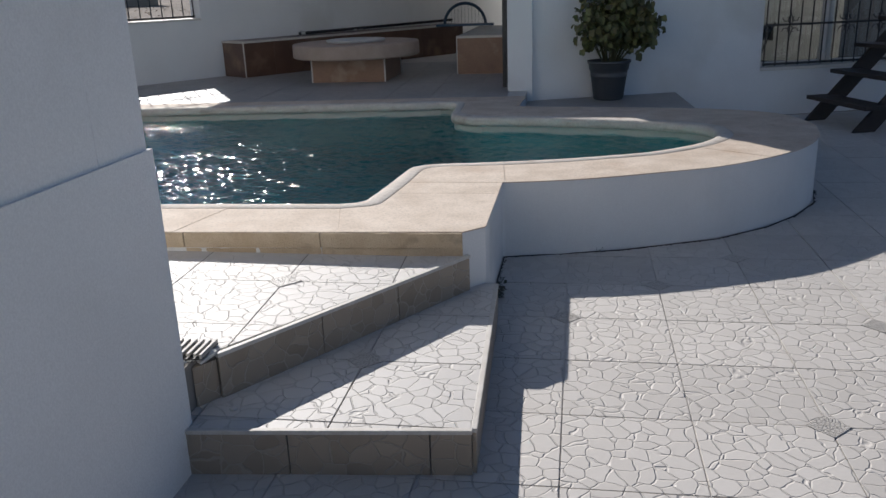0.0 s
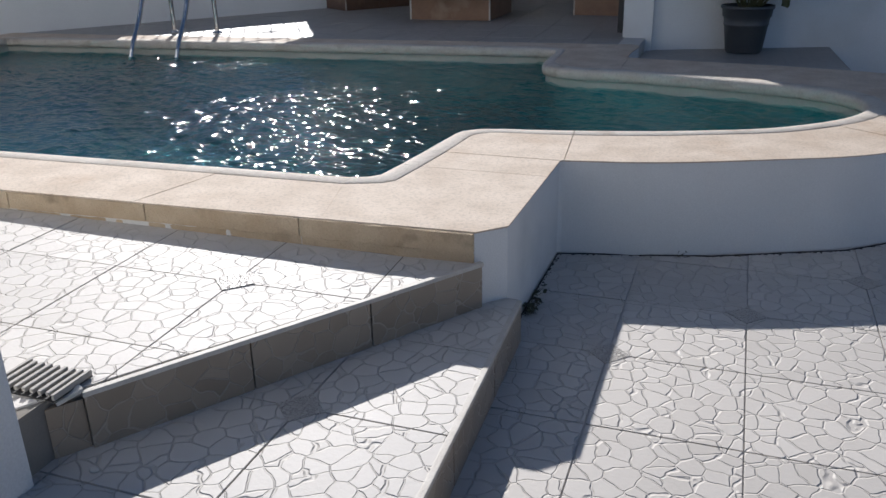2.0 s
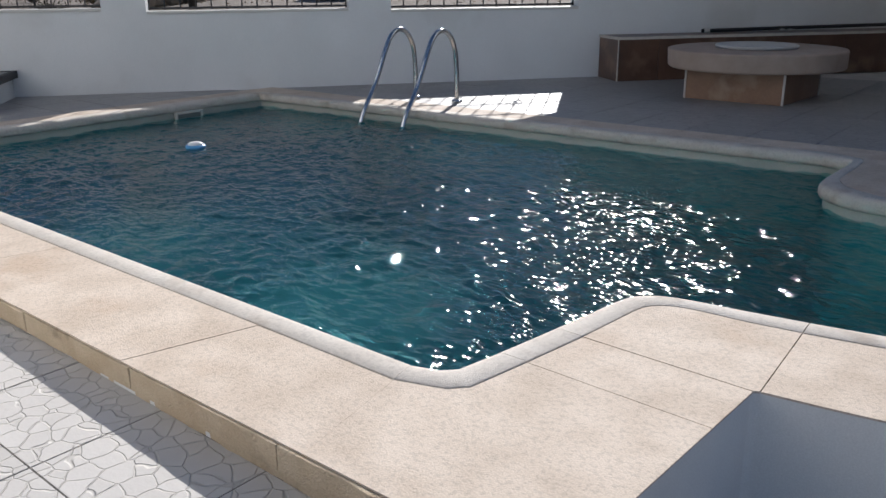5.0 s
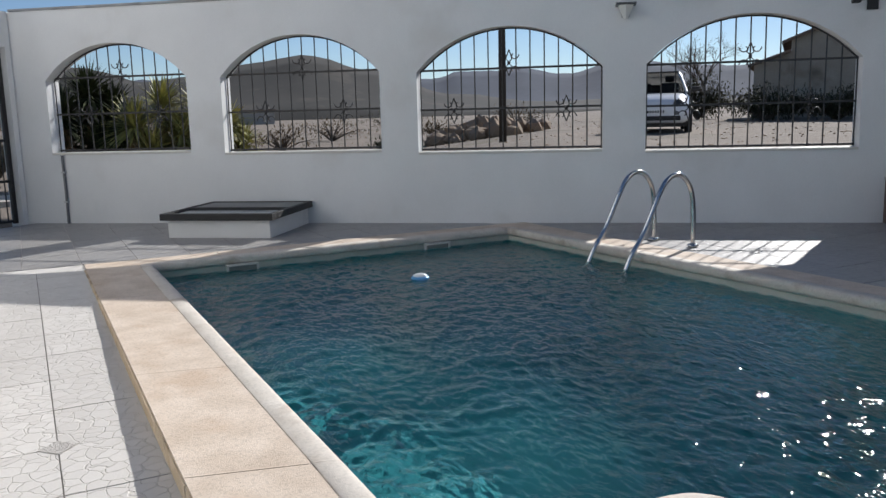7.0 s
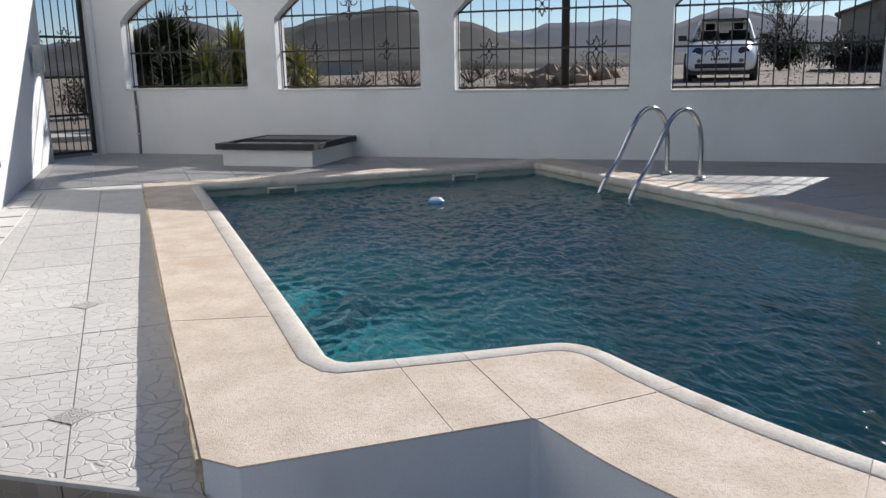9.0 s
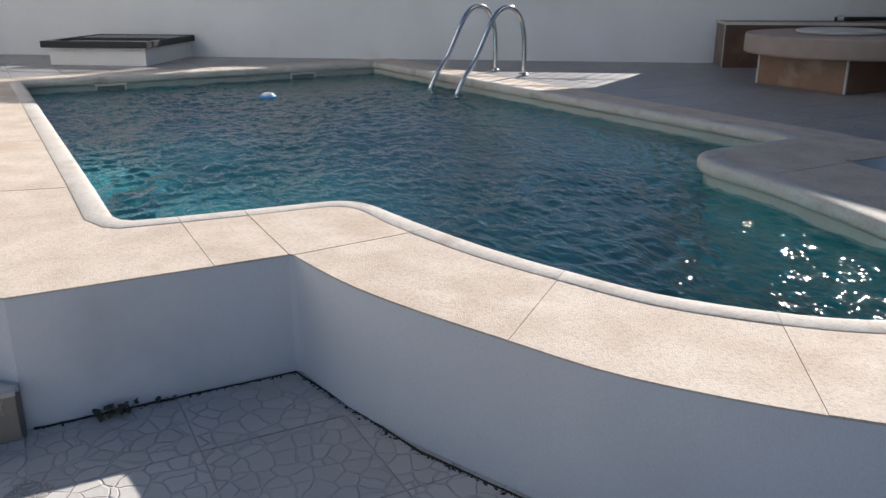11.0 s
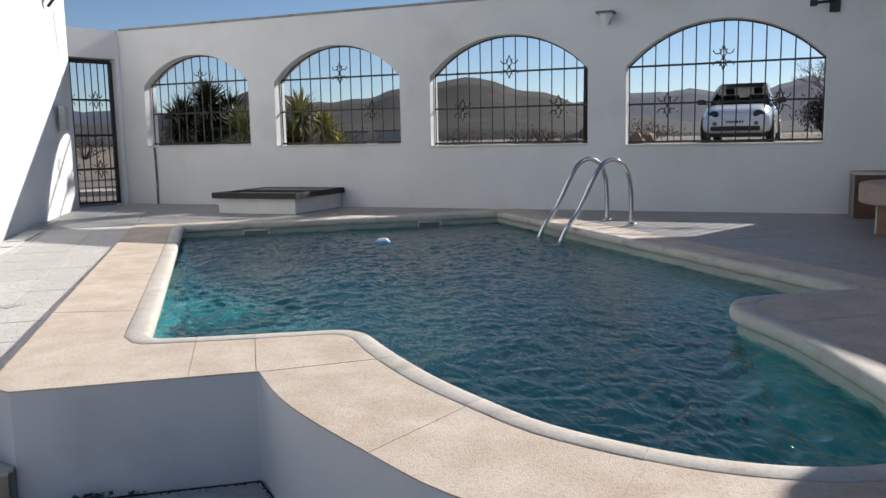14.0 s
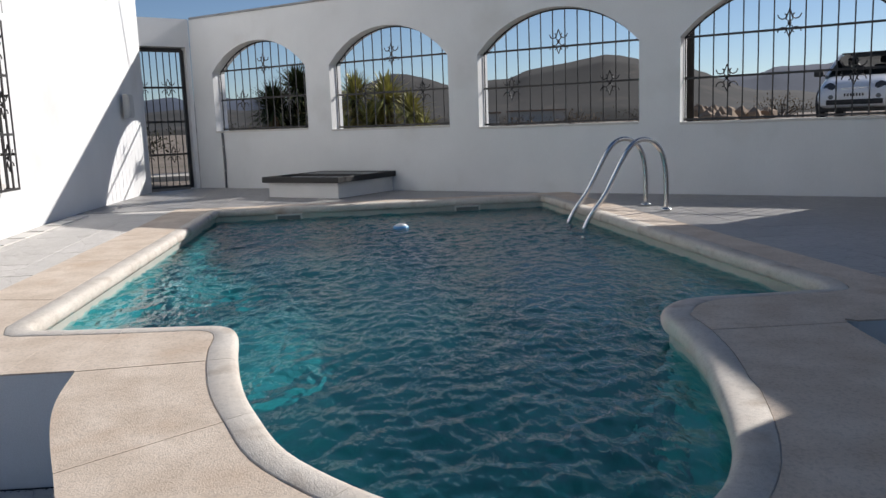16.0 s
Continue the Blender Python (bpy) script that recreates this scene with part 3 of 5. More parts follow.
def clip_poly(points, a, b):
    """The part of a convex polygon left of the line a-b."""
    out = []
    for i, p in enumerate(points):
        q = points[(i + 1) % len(points)]
        sp = (b[0] - a[0]) * (p[1] - a[1]) - (b[1] - a[1]) * (p[0] - a[0])
        sq = (b[0] - a[0]) * (q[1] - a[1]) - (b[1] - a[1]) * (q[0] - a[0])
        if sp >= 0:
            out.append(p)
        if sp * sq < 0:
            t = sp / (sp - sq)
            out.append((p[0] + (q[0] - p[0]) * t, p[1] + (q[1] - p[1]) * t))
    return out


outer_line = [tuple(p) for p in outer_pts]
TILE_MESHES = {}


def lay(parent, mat, origin, turn, pitch, irange, jrange, lines, height, gap=0.005, thick=0.008):
    """Square tiles on a turned grid, cut to the lines; whole tiles share one mesh."""
    m = Matrix.Rotation(turn, 2)
    for i in irange:
        for j in jrange:
            c = [(i * pitch + gap / 2, j * pitch + gap / 2), ((i + 1) * pitch - gap / 2, j * pitch + gap / 2), ((i + 1) * pitch - gap / 2, (j + 1) * pitch - gap / 2), (i * pitch + gap / 2, (j + 1) * pitch - gap / 2)]
            pts = [tuple(Vector(origin) + m @ Vector(p)) for p in c]
            cut = pts
            for a, b in lines:
                cut = clip_poly(cut, a, b)
                if len(cut) < 3:
                    break
            if len(cut) < 3 or any(inside(rim_line, p) for p in pts) or all(inside(outer_line, p) for p in pts):
                continue
            area = 0.5 * abs(sum(p[0] * q[1] - q[0] * p[1] for p, q in zip(cut, cut[1:] + cut[:1])))
            if area < 0.002:
                continue
            cx, cy = sum(p[0] for p in pts) / 4, sum(p[1] for p in pts) / 4
            whole = area > 0.999 * (pitch - gap) ** 2
            key = (mat.name, round(turn, 4), pitch)
            if whole and key in TILE_MESHES:
                me = TILE_MESHES[key]
            else:
                bm = prism([(p[0] - cx, p[1] - cy) for p in cut], -thick, 0.0, 0.0018)
                me = bpy.data.meshes.new("tile")
                bm.to_mesh(me)
                bm.free()
                me.materials.append(mat)
                if whole:
                    TILE_MESHES[key] = me
            ob = new("tile", me)
            ob.parent = parent
            z0, zx = height(cx), height(cx + 0.1)
            ob.matrix_world = Matrix.Translation((cx, cy, z0 + random.uniform(-0.0008, 0.0008))) @ Matrix.Rotation(-math.atan2(zx - z0, 0.1), 4, 'Y')




# ---- outside ground ----
def outside(x, y):
    return -(x + 9.77) * WALL_DY + (y - 2.94) * WALL_DX


def ground_height(x, y):
    d = outside(x, y)
    if d < 0.1 or y < 1.0 and x > -9.6:
        return -2.2
    along_wall = (x + 9.77) * WALL_DX + (y - 2.94) * WALL_DY
    rise = 0.38 + 0.62 * min(max((along_wall + 0.5) / 6.0, 0), 1)
    far_up = 0.006 * min(d, 40)
    edge = min((d - 0.1) / 0.45, 1)
    return -2.2 + (rise + 2.2) * edge + far_up + 0.05 * noise.noise((x * 0.4, y * 0.4, 0)) * edge


bm = bmesh.new()
rad = [0] + [0.45 * 1.0 * k for k in range(1, 70)] + [31.5 * 1.13 ** k for k in range(1, 36)]
SEG = 128
centre = (-8.0, 6.0)
rings = []
for r in rad[1:]:
    rings.append([bm.verts.new((centre[0] + r * math.cos(k * math.tau / SEG), centre[1] + r * math.sin(k * math.tau / SEG), ground_height(centre[0] + r * math.cos(k * math.tau / SEG), centre[1] + r * math.sin(k * math.tau / SEG)))) for k in range(SEG)])
hub = bm.verts.new((*centre, -2.2))
for k in range(SEG):
    bm.faces.new((hub, rings[0][k], rings[0][(k + 1) % SEG]))
for a, b in zip(rings, rings[1:]):
    for k in range(SEG):
        bm.faces.new((a[k], b[k], b[(k + 1) % SEG], a[(k + 1) % SEG]))
tagged(link("ground", bm, DIRT, smooth=True), "dry stony ground outside the wall", "ground", kind="structure")


def ridge(name, dist, profile, mat, rough, label, depth=0.25):
    """A range of hills: heights in degrees above the horizon by azimuth (left of +y)."""
    bm = bmesh.new()
    a0, a1 = profile[0][0], profile[-1][0]
    cols = []
    az = a0
    while az <= a1:
        for (p, h), (q, g) in zip(profile, profile[1:]):
            if p <= az <= q:
                t = (az - p) / (q - p)
                t = t * t * (3 - 2 * t)
                e = h + (g - h) * t
        e += rough * noise.fractal((az * 0.35, dist * 0.01, 0), 0.9, 2.0, 5)
        col = []
        for s in range(9):
            f = s / 8
            d = dist * (1 - depth * (1 - f))
            z = 1.3 + dist * math.tan(radians(max(e, 0.1))) * f ** 1.3 + rough * dist * 0.004 * noise.noise((az * 0.6, f * 6, dist))
            if s == 0:
                z = -4
            col.append(bm.verts.new((-d * math.sin(radians(az)), d * math.cos(radians(az)), z)))
        col.append(bm.verts.new((-dist * 1.15 * math.sin(radians(az)), dist * 1.15 * math.cos(radians(az)), -4)))
        cols.append(col)
        az += 0.5
    for a, b in zip(cols, cols[1:]):
        for k in range(len(a) - 1):
            bm.faces.new((a[k], a[k + 1], b[k + 1], b[k]))
    return tagged(link(name, bm, mat, smooth=True), label, "hills", kind="structure")


ridge("backdrop_far_hills", 1500, [(20, 2.4), (36, 2.9), (46, 2.6), (52, 3.3), (57, 2.5), (61, 3.0), (66, 2.4), (72, 2.6), (84, 2.6), (93, 1.9), (101, 2.2), (112, 1.8), (125, 1.6)], FAR_HILL, 0.35, "mountain range on the horizon with blue haze painted into its colour")
ridge("backdrop_hill", 420, [(20, 0.4), (40, 0.5), (58, 0.7), (64, 1.4), (69, 3.1), (74, 4.2), (78, 3.6), (81, 2.9), (84, 2.6), (88, 3.5), (92, 2.4), (97, 1.4), (104, 1.5), (112, 1.0), (125, 0.6)], HILL, 0.15, "dark scrub-covered hill beyond the plain")


# ---- ironwork ----
def scroll_mesh():
    """A wrought flower of four S-scrolls round a knot."""
    bm = bmesh.new()
    for sx in (-1, 1):
        for sz in (-1, 1):
            pts = []
            for k in range(15):
                t = k / 14
                ang = t * 4.2
                r = 0.012 + 0.040 * t
                pts.append((sx * (0.050 + r * math.cos(ang + 2.2)), 0, sz * (0.075 + r * math.sin(ang + 2.2))))
            add_tube(bm, pts, 0.006, 5)
            add_tube(bm, [(0, 0, sz * 0.01), (sx * 0.03, 0, sz * 0.035), (sx * 0.02, 0, sz * 0.075), (0, 0, sz * 0.13)], 0.006, 5)
    bmesh.ops.create_uvsphere(bm, u_segments=8, v_segments=6, radius=0.018)
    me = bpy.data.meshes.new("scroll")
    bm.to_mesh(me)
    bm.free()
    me.materials.append(IRON)
    return me


SCROLL = scroll_mesh()


def scroll(parent, x, z, size=1.0):
    ob = new("scroll", SCROLL)
    ob.parent = parent
    ob.matrix_local = Matrix.Translation((x, -0.012, z)) @ Matrix.Diagonal((size, 1, size, 1))
    return ob


def arched_grille(a0, a1, SILL, SPRING, CROWN):
    w = a1 - a0
    g = thing("window_grille", "black wrought-iron grille with scrolls in an arched wall opening", "window grille", ARCH @ Matrix.Translation(((a0 + a1) / 2, 0.15, SILL)), "grilles of the garden wall")
    n = round(w / 0.15)
    for k in range(n + 1):
        x = -w / 2 + 0.012 + (w - 0.024) * k / n
        top = arch_height(min(max(x + w / 2, 0.01), w - 0.01), 0, w, SPRING, CROWN) - SILL - 0.01
        part("bar", tube([(x, 0, 0.012), (x + random.uniform(-0.003, 0.003), 0, top * 0.5), (x, 0, top)], 0.0075, 6), IRON, g)
    for z in (0.03, 0.455, 0.875):
        part("rail", box(-w / 2 + 0.004, w / 2 - 0.004, -0.012, 0.006, z - 0.011, z + 0.011), IRON, g)
    pts = [(-w / 2 + 0.012 + (w - 0.024) * k / 20, 0, arch_height(max(0.01, min(w - 0.01, w * k / 20)), 0, w, SPRING, CROWN) - SILL - 0.012) for k in range(21)]
    part("arch_rail", tube(pts, 0.009, 6), IRON, g)
    s = w / n
    scroll(g, -s * round(n * 0.27), 0.44, 1.05)
    scroll(g, s * round(n * 0.27), 0.44, 1.05)
    scroll(g, 0, 0.93, 1.05)
    return g


for row in WINDOWS:
    arched_grille(*row)
# pale reveals: a thin rendered sill in each arch
for k, (a0, a1, SILL, _, _) in enumerate(WINDOWS):
    tagged(link("window_%d" % (k + 1), box(a0 + 0.003, a1 - 0.003, -0.012, 0.25, SILL - 0.02, SILL + 0.006, 0.004, ARCH), TRIM), "thin white sill of an arched wall opening", "sill", kind="structure")

# gate
gate = thing("iron_gate", "closed black wrought-iron entrance gate with scrolls", "gate", GATE @ Matrix.Translation((0.52, -0.12, DECK)))
GH = 2.04
for x in (-0.43, 0.43):
    part("frame_post", box(x - 0.025, x + 0.025, -0.02, 0.02, 0.01, GH), IRON, gate)
part("top_rail", box(-0.43, 0.43, -0.02, 0.02, GH - 0.03, GH + 0.03), IRON, gate)
for z in (0.04, 0.52, 1.0, 1.5):
    part("rail", box(-0.42, 0.42, -0.012, 0.012, z - 0.015, z + 0.015), IRON, gate)
for k in range(8):
    x = -0.345 + k * 0.0986
    part("bar", tube([(x, 0, 0.04), (x, 0, GH)], 0.008, 6), IRON, gate)
for x in (-0.2, 0.2):
    for z in (0.52, 1.5):
        scroll(gate, x, z, 0.95)
for z in (0.35, 1.05, 1.45):
    part("hinge", tube([(-0.47, -0.025, z - 0.05), (-0.47, -0.025, z + 0.05)], 0.014, 8), IRON, gate)
part("lock_plate", box(0.36, 0.44, -0.035, 0.03, 0.95, 1.12, 0.004), IRON, gate)

# house window behind a cage
WX0, WX1 = -4.66, -3.48
SHUT = material("mauve_brown_shutter", (0.13, 0.09, 0.085), 0.6, second=(0.10, 0.07, 0.065), scale=4, grain=90)
win = thing("window_house", "house window with a closed brown shutter and white frame", "window", Matrix.Translation(((WX0 + WX1) / 2, HY - 0.14, 0.86)), kind="structure")
for k in range(24):
    part("shutter_slat", box(-0.56, 0.56, -0.012, 0.012, 0.03 + k * 0.054, 0.03 + k * 0.054 + 0.050, 0.004, segments=1), SHUT, win)
for x in (-0.56, 0.56):
    part("window_frame", box(x - 0.025, x + 0.025, -0.03, 0.06, 0.012, 1.335), TRIM, win)
part("window_sill", box(-0.62, 0.62, 0.0, 0.19, -0.03, 0.01, 0.006), TRIM, win)
cage = thing("window_cage", "black wrought-iron cage standing off the house window", "window grille", Matrix.Translation(((WX0 + WX1) / 2, HY + 0.13, 0.82)))
CW, CH = 0.70, 1.42
for k in range(13):
    x = -CW + k * CW / 6
    part("bar", tube([(x, 0, 0), (x, 0, CH)], 0.008, 6), IRON, cage)
for z in (0.0, 0.47, 0.97, CH):
    part("rail", box(-CW, CW, -0.01, 0.01, z - 0.011, z + 0.011), IRON, cage)
for x in (-CW, CW):
    for z in (0.0, CH):
        part("side_rail", tube([(x, 0, z), (x, -0.128, z)], 0.009, 6), IRON, cage)
    for d in (-0.045, -0.09):
        part("side_bar", tube([(x, d, 0), (x, d, CH)], 0.007, 6), IRON, cage)
    for z in (0.3, 0.8, 1.3):
        part("wall_fixing", box(x - 0.02, x + 0.02, -0.125, 0.0, z - 0.012, z + 0.012), IRON, cage)
for x, z in ((-0.58, 0.27), (-0.58, 0.72), (-0.58, 1.18), (0.0, 0.72), (0.58, 0.27), (0.58, 1.18)):
    scroll(cage, x, z, 0.9)
crest = [(-0.55, 0, CH), (-0.42, 0, CH + 0.13), (-0.28, 0, CH + 0.10), (-0.12, 0, CH + 0.03), (0.0, 0, CH + 0.16), (0.12, 0, CH + 0.03), (0.28, 0, CH + 0.10), (0.42, 0, CH + 0.13), (0.55, 0, CH)]
part("crest", tube(smooth_line(crest, 5), 0.008, 6), IRON, cage)
scroll(cage, 0, CH + 0.05, 0.7)

# meter box, pipe, lamps, wires on the walls
GREY_BOX = material("pale_grey_plastic", (0.55, 0.55, 0.54), 0.5, grain=60, bump=0.05)
mb = thing("meter_box", "pale grey meter box on the house wall", "meter box", Matrix.Translation((-8.42, HY + 0.005, 1.47)))
part("case", box(-0.11, 0.11, 0.0, 0.07, 0, 0.30, 0.01), GREY_BOX, mb)
part("cover", box(-0.095, 0.095, 0.07, 0.082, 0.02, 0.28, 0.005), GREY_BOX, mb)
pipe = thing("wall_pipe", "grey cable pipe running down the garden wall", "pipe", ARCH @ Matrix.Translation((0.135, -0.018, DECK)))
part("conduit", tube([(0, 0, 0), (0.004, 0, 0.4), (-0.003, 0, 0.81)], 0.016, 8), plain("grey_conduit", (0.16, 0.16, 0.165), 0.5), pipe)
for z in (0.25, 0.6):
    part("clip", box(-0.025, 0.025, -0.018, 0.02, z, z + 0.02), GREY_BOX, pipe)
FROST = plain("frosted_lamp_glass", (0.75, 0.74, 0.70), 0.3)
sc = thing("wall_lamp", "small tapered glass wall lamp, unlit", "wall lamp", ARCH @ Matrix.Translation((6.62, -0.002, 2.49)))
part("back_plate", box(-0.04, 0.04, -0.02, 0.0, 0.02, 0.14, 0.004), GREY_BOX, sc)
bm = bmesh.new()
bmesh.ops.create_cone(bm, segments=6, radius1=0.022, radius2=0.085, depth=0.13, cap_ends=True, matrix=Matrix.Translation((0, -0.1, 0.065)))
part("shade", bm, FROST, sc, "tapered frosted glass shade")
part("cap", box(-0.10, 0.10, -0.20, -0.005, 0.13, 0.15, 0.004), plain("dark_lamp_cap", (0.10, 0.10, 0.095), 0.5), sc)
fl = thing("flood_light", "dark wall bracket with a small floodlight", "floodlight", ARCH @ Matrix.Translation((8.93, -0.002, 2.57)))
part("plate", box(-0.05, 0.05, -0.03, 0.0, -0.09, 0.10, 0.006), BLACK, fl)
part("arm", tube([(0, -0.03, 0.02), (-0.10, -0.14, 0.0), (-0.18, -0.2, -0.01)], 0.014, 8), BLACK, fl)
part("head", box(-0.05, 0.02, -0.06, 0.02, -0.035, 0.03, 0.008, Matrix.Translation((-0.19, -0.2, -0.01))), BLACK, fl)
lb = thing("house_lamp", "weathered lantern bracket high on the house corner", "wall lamp", Matrix.Translation((-8.2, HY + 0.004, 2.95)))
part("bracket", tube([(0, 0, 0.0), (0.02, 0.10, 0.12), (0, 0.16, 0.3), (0.02, 0.1, 0.5)], 0.018, 6), IRON, lb)
part("lantern", lathe([(0.03, 0.08), (0.075, 0.12), (0.09, 0.42), (0.05, 0.5), (0.02, 0.54)], 8), material("weathered_lantern", (0.40, 0.36, 0.30), 0.7, second=(0.15, 0.13, 0.11), scale=20), lb)
cable = thing("wall_cable", "thin grey cable down the house wall", "cable", Matrix.Translation((-5.1, HY + 0.012, 2.36)))
part("line", tube([(0, 0, 0), (0.01, 0, 0.3), (-0.01, 0, 1.2)], 0.006, 5), GREY_BOX, cable)

# ---- hatch by the wall ----
hatch = thing("plant_hatch", "low white box with a black-edged lid against the garden wall", "pool plant box", ARCH @ Matrix.Translation((2.60, 0, DECK)))
part("body", box(-0.55, 0.55, -1.13, -0.012, 0.0, 0.20, 0.008), PLASTER, hatch)
LIDM = material("grey_lid_sheet", (0.40, 0.41, 0.41), 0.45, second=(0.32, 0.33, 0.33), scale=3, grain=60, stain=(0.22, 0.22, 0.22), stain_scale=3)
lid = part("lid", box(-0.59, 0.59, -1.17, -0.008, 0.20, 0.225, 0.004), LIDM, hatch, "grey lid sheet")
for y0, y1 in ((-1.19, -1.14), (-0.65, -0.59), (-0.06, -0.012)):
    part("lid_edge", box(-0.605, 0.605, y0, y1, 0.185, 0.255, 0.008), BLACK, lid, "black rubber lid edge")
for x0, x1 in ((-0.605, -0.555), (0.555, 0.605)):
    part("lid_edge", box(x0, x1, -1.138, -0.062, 0.186, 0.254, 0.008), BLACK, lid, "black rubber lid edge")
part("lid_panel", box(-0.55, 0.55, -0.585, -0.065, 0.226, 0.248, 0.004), material("dark_lid_sheet", (0.09, 0.095, 0.10), 0.35, grain=40), lid, "dark lid panel")

# ---- pool fittings ----
ladder = thing("pool_ladder", "polished stainless-steel pool ladder with two handrails", "pool ladder", Matrix.Translation((-4.52, 7.17, C)) @ Matrix.Rotation(radians(4), 4, 'Z'))
for x in (-0.235, 0.235):
    pts = [(x, 0.66, 0.0), (x, 0.655, 0.30), (x, 0.625, 0.48), (x, 0.55, 0.585), (x, 0.45, 0.62), (x, 0.35, 0.58), (x, 0.26, 0.46), (x, 0.10, 0.16), (x, -0.03, -0.02), (x, -0.10, -0.18), (x, -0.12, -0.45), (x, -0.12, -1.2)]
    part("handrail", tube(smooth_line(pts, 6), 0.0215, 14), STEEL, ladder, smooth=True)
    part("anchor_ring", lathe([(0.05, 0.0), (0.05, 0.008), (0.035, 0.02), (0.024, 0.022)], 18), STEEL, ladder, smooth=True).matrix_local = Matrix.Translation((x, 0.66, 0.0))
for z in (-0.35, -0.62, -0.9):
    part("tread", box(-0.235, 0.235, -0.16, -0.08, z, z + 0.025, 0.006), STEEL, ladder)

SKIM_GREY = plain("skimmer_grey", (0.20, 0.21, 0.20), 0.6)
for k, (x, y) in enumerate(((-6.055, 4.36), (-6.152, 6.27))):
    sk = thing("skimmer", "rectangular white-framed skimmer mouth in the pool wall", "skimmer", along(x, y, 0.05, -1), "pool skimmers")
    part("mouth", box(-0.12, 0.12, -0.03, 0.004, 0.298, 0.345), SKIM_GREY, sk, "dim grey mouth")
    for z in (0.345, 0.28):
        part("frame", box(-0.14, 0.14, -0.012, 0.02, z, z + 0.018, 0.003), TRIM, sk)
    for xx in (-0.14, 0.122):
        part("frame", box(xx, xx + 0.018, -0.012, 0.02, 0.298, 0.345), TRIM, sk)

dsp = thing("floating_dispenser", "small blue and white floating chlorine dispenser", "pool float", Matrix.Translation((-4.85, 5.52, WATER)) @ Matrix.Scale(0.65, 4))
part("ring", lathe([(0.05, -0.02), (0.105, -0.012), (0.115, 0.012), (0.10, 0.032), (0.05, 0.036)], 20), plain("blue_float", (0.10, 0.36, 0.66), 0.35), dsp, "blue float ring", True)
part("cap", lathe([(0.085, 0.03), (0.085, 0.045), (0.06, 0.06), (0.0, 0.064)], 16), plain("white_float", (0.8, 0.8, 0.8), 0.4), dsp, "white cap", True)

# drain grate by the steps
GRATE = plain("dirty_grate", (0.34, 0.32, 0.29), 0.6)
gr = thing("drain_grate", "short dirty grey slotted drain grate at the wall foot", "drain grate", Matrix.Translation((-1.115, 2.24, deck_height(-1.1) + 0.002)))
part("tray", box(-0.10, 0.10, -0.065, 0.065, 0.0, 0.004), BLACK, gr, "dark tray")
for x in (-0.10, 0.092):
    part("side", box(x, x + 0.008, -0.065, 0.065, 0.004, 0.02), GRATE, gr)
for k in range(7):
    x = -0.082 + k * 0.025
    part("slat", box(x, x + 0.013, -0.06, 0.06, 0.008, 0.02, 0.002, segments=1), GRATE, gr)
ch = thing("drain_channel", "narrow tiled drain channel along the house wall", "drain channel", kind="structure")
for k in range(9):
    x = -2.6 - k * 0.4
    part("channel_tile", prism([(x, HY + 0.05), (x - 0.395, HY + 0.05), (x - 0.395, HY + 0.20), (x, HY + 0.20)], deck_height(x) - 0.01, deck_height(x - 0.2) + 0.010, 0.002), TRIM if k % 2 else GROUT, ch)

# ---- terrace ----
table = thing("stone_table", "heavy round concrete table on a rust-brown tiled base", "table", Matrix.Translation((-2.47, 9.80, DECK)))
part("base", box(-0.44, 0.44, -0.44, 0.44, 0, 0.27, 0.006), BASE_TILE, table, "rust-brown tiled base")
for k in range(4):
    m = Matrix.Rotation(k * math.pi / 2, 4, 'Z')
    part("corner_trim", box(0.432, 0.448, 0.432, 0.448, 0, 0.27, 0.0, m), TRIM, table)
rim = [(0.0, 0.27), (0.735, 0.27), (0.752, 0.272), (0.763, 0.282), (0.765, 0.295), (0.765, 0.415), (0.763, 0.424), (0.754, 0.433), (0.74, 0.435), (0.0, 0.435)]
top = lathe(rim, 56)
for v in top.verts:
    if v.co.xy.length > 0.5:
        v.co += Vector((*v.co.xy.normalized(), 0)) * 0.012 * noise.noise((v.co.x * 5, v.co.y * 5, v.co.z * 9))
part("tabletop", top, CONCRETE, table, "thick pinkish concrete top", True)
part("turntable", lathe([(0.0, 0.436), (0.34, 0.436), (0.355, 0.446), (0.355, 0.462), (0.34, 0.468), (0.0, 0.468)], 40), material("pale_marble", (0.55, 0.54, 0.52), 0.35, second=(0.42, 0.41, 0.40), scale=5), table, "pale round turntable")

bench = thing("tiled_bench", "built-in bench of dark brown tile with pale edge trim", "bench", ARCH @ Matrix.Translation((9.15, 0, DECK)), kind="structure")
for k in range(9):
    part("front_tile", box(k * 0.45 + 0.002, k * 0.45 + 0.448, -0.512, -0.50, 0.002, 0.43, 0.002, segments=1), BENCH_TILE, bench)
part("end_tile", box(-0.012, 0.0, -0.50, -0.012, 0.002, 0.43, 0.002), BENCH_TILE, bench)
part("core", box(0.001, 4.05, -0.499, -0.012, 0, 0.428), BENCH_TILE, bench)
part("seat", box(-0.008, 4.05, -0.508, -0.012, 0.431, 0.452, 0.003), BENCH_TILE, bench)
part("edge_trim", box(-0.02, 4.05, -0.522, -0.510, 0.428, 0.456, 0.002), EDGE_TRIM, bench)
part("edge_trim", box(-0.022, -0.012, -0.522, -0.012, 0.428, 0.456, 0.002), EDGE_TRIM, bench)
part("corner_trim", box(-0.018, -0.008, -0.518, -0.508, 0.0, 0.428), EDGE_TRIM, bench)
side_bench = thing("side_bench", "short built-in bench of brown tile against the terrace wall", "bench", Matrix.Translation((-1.27, 10.05, DECK)), kind="structure")
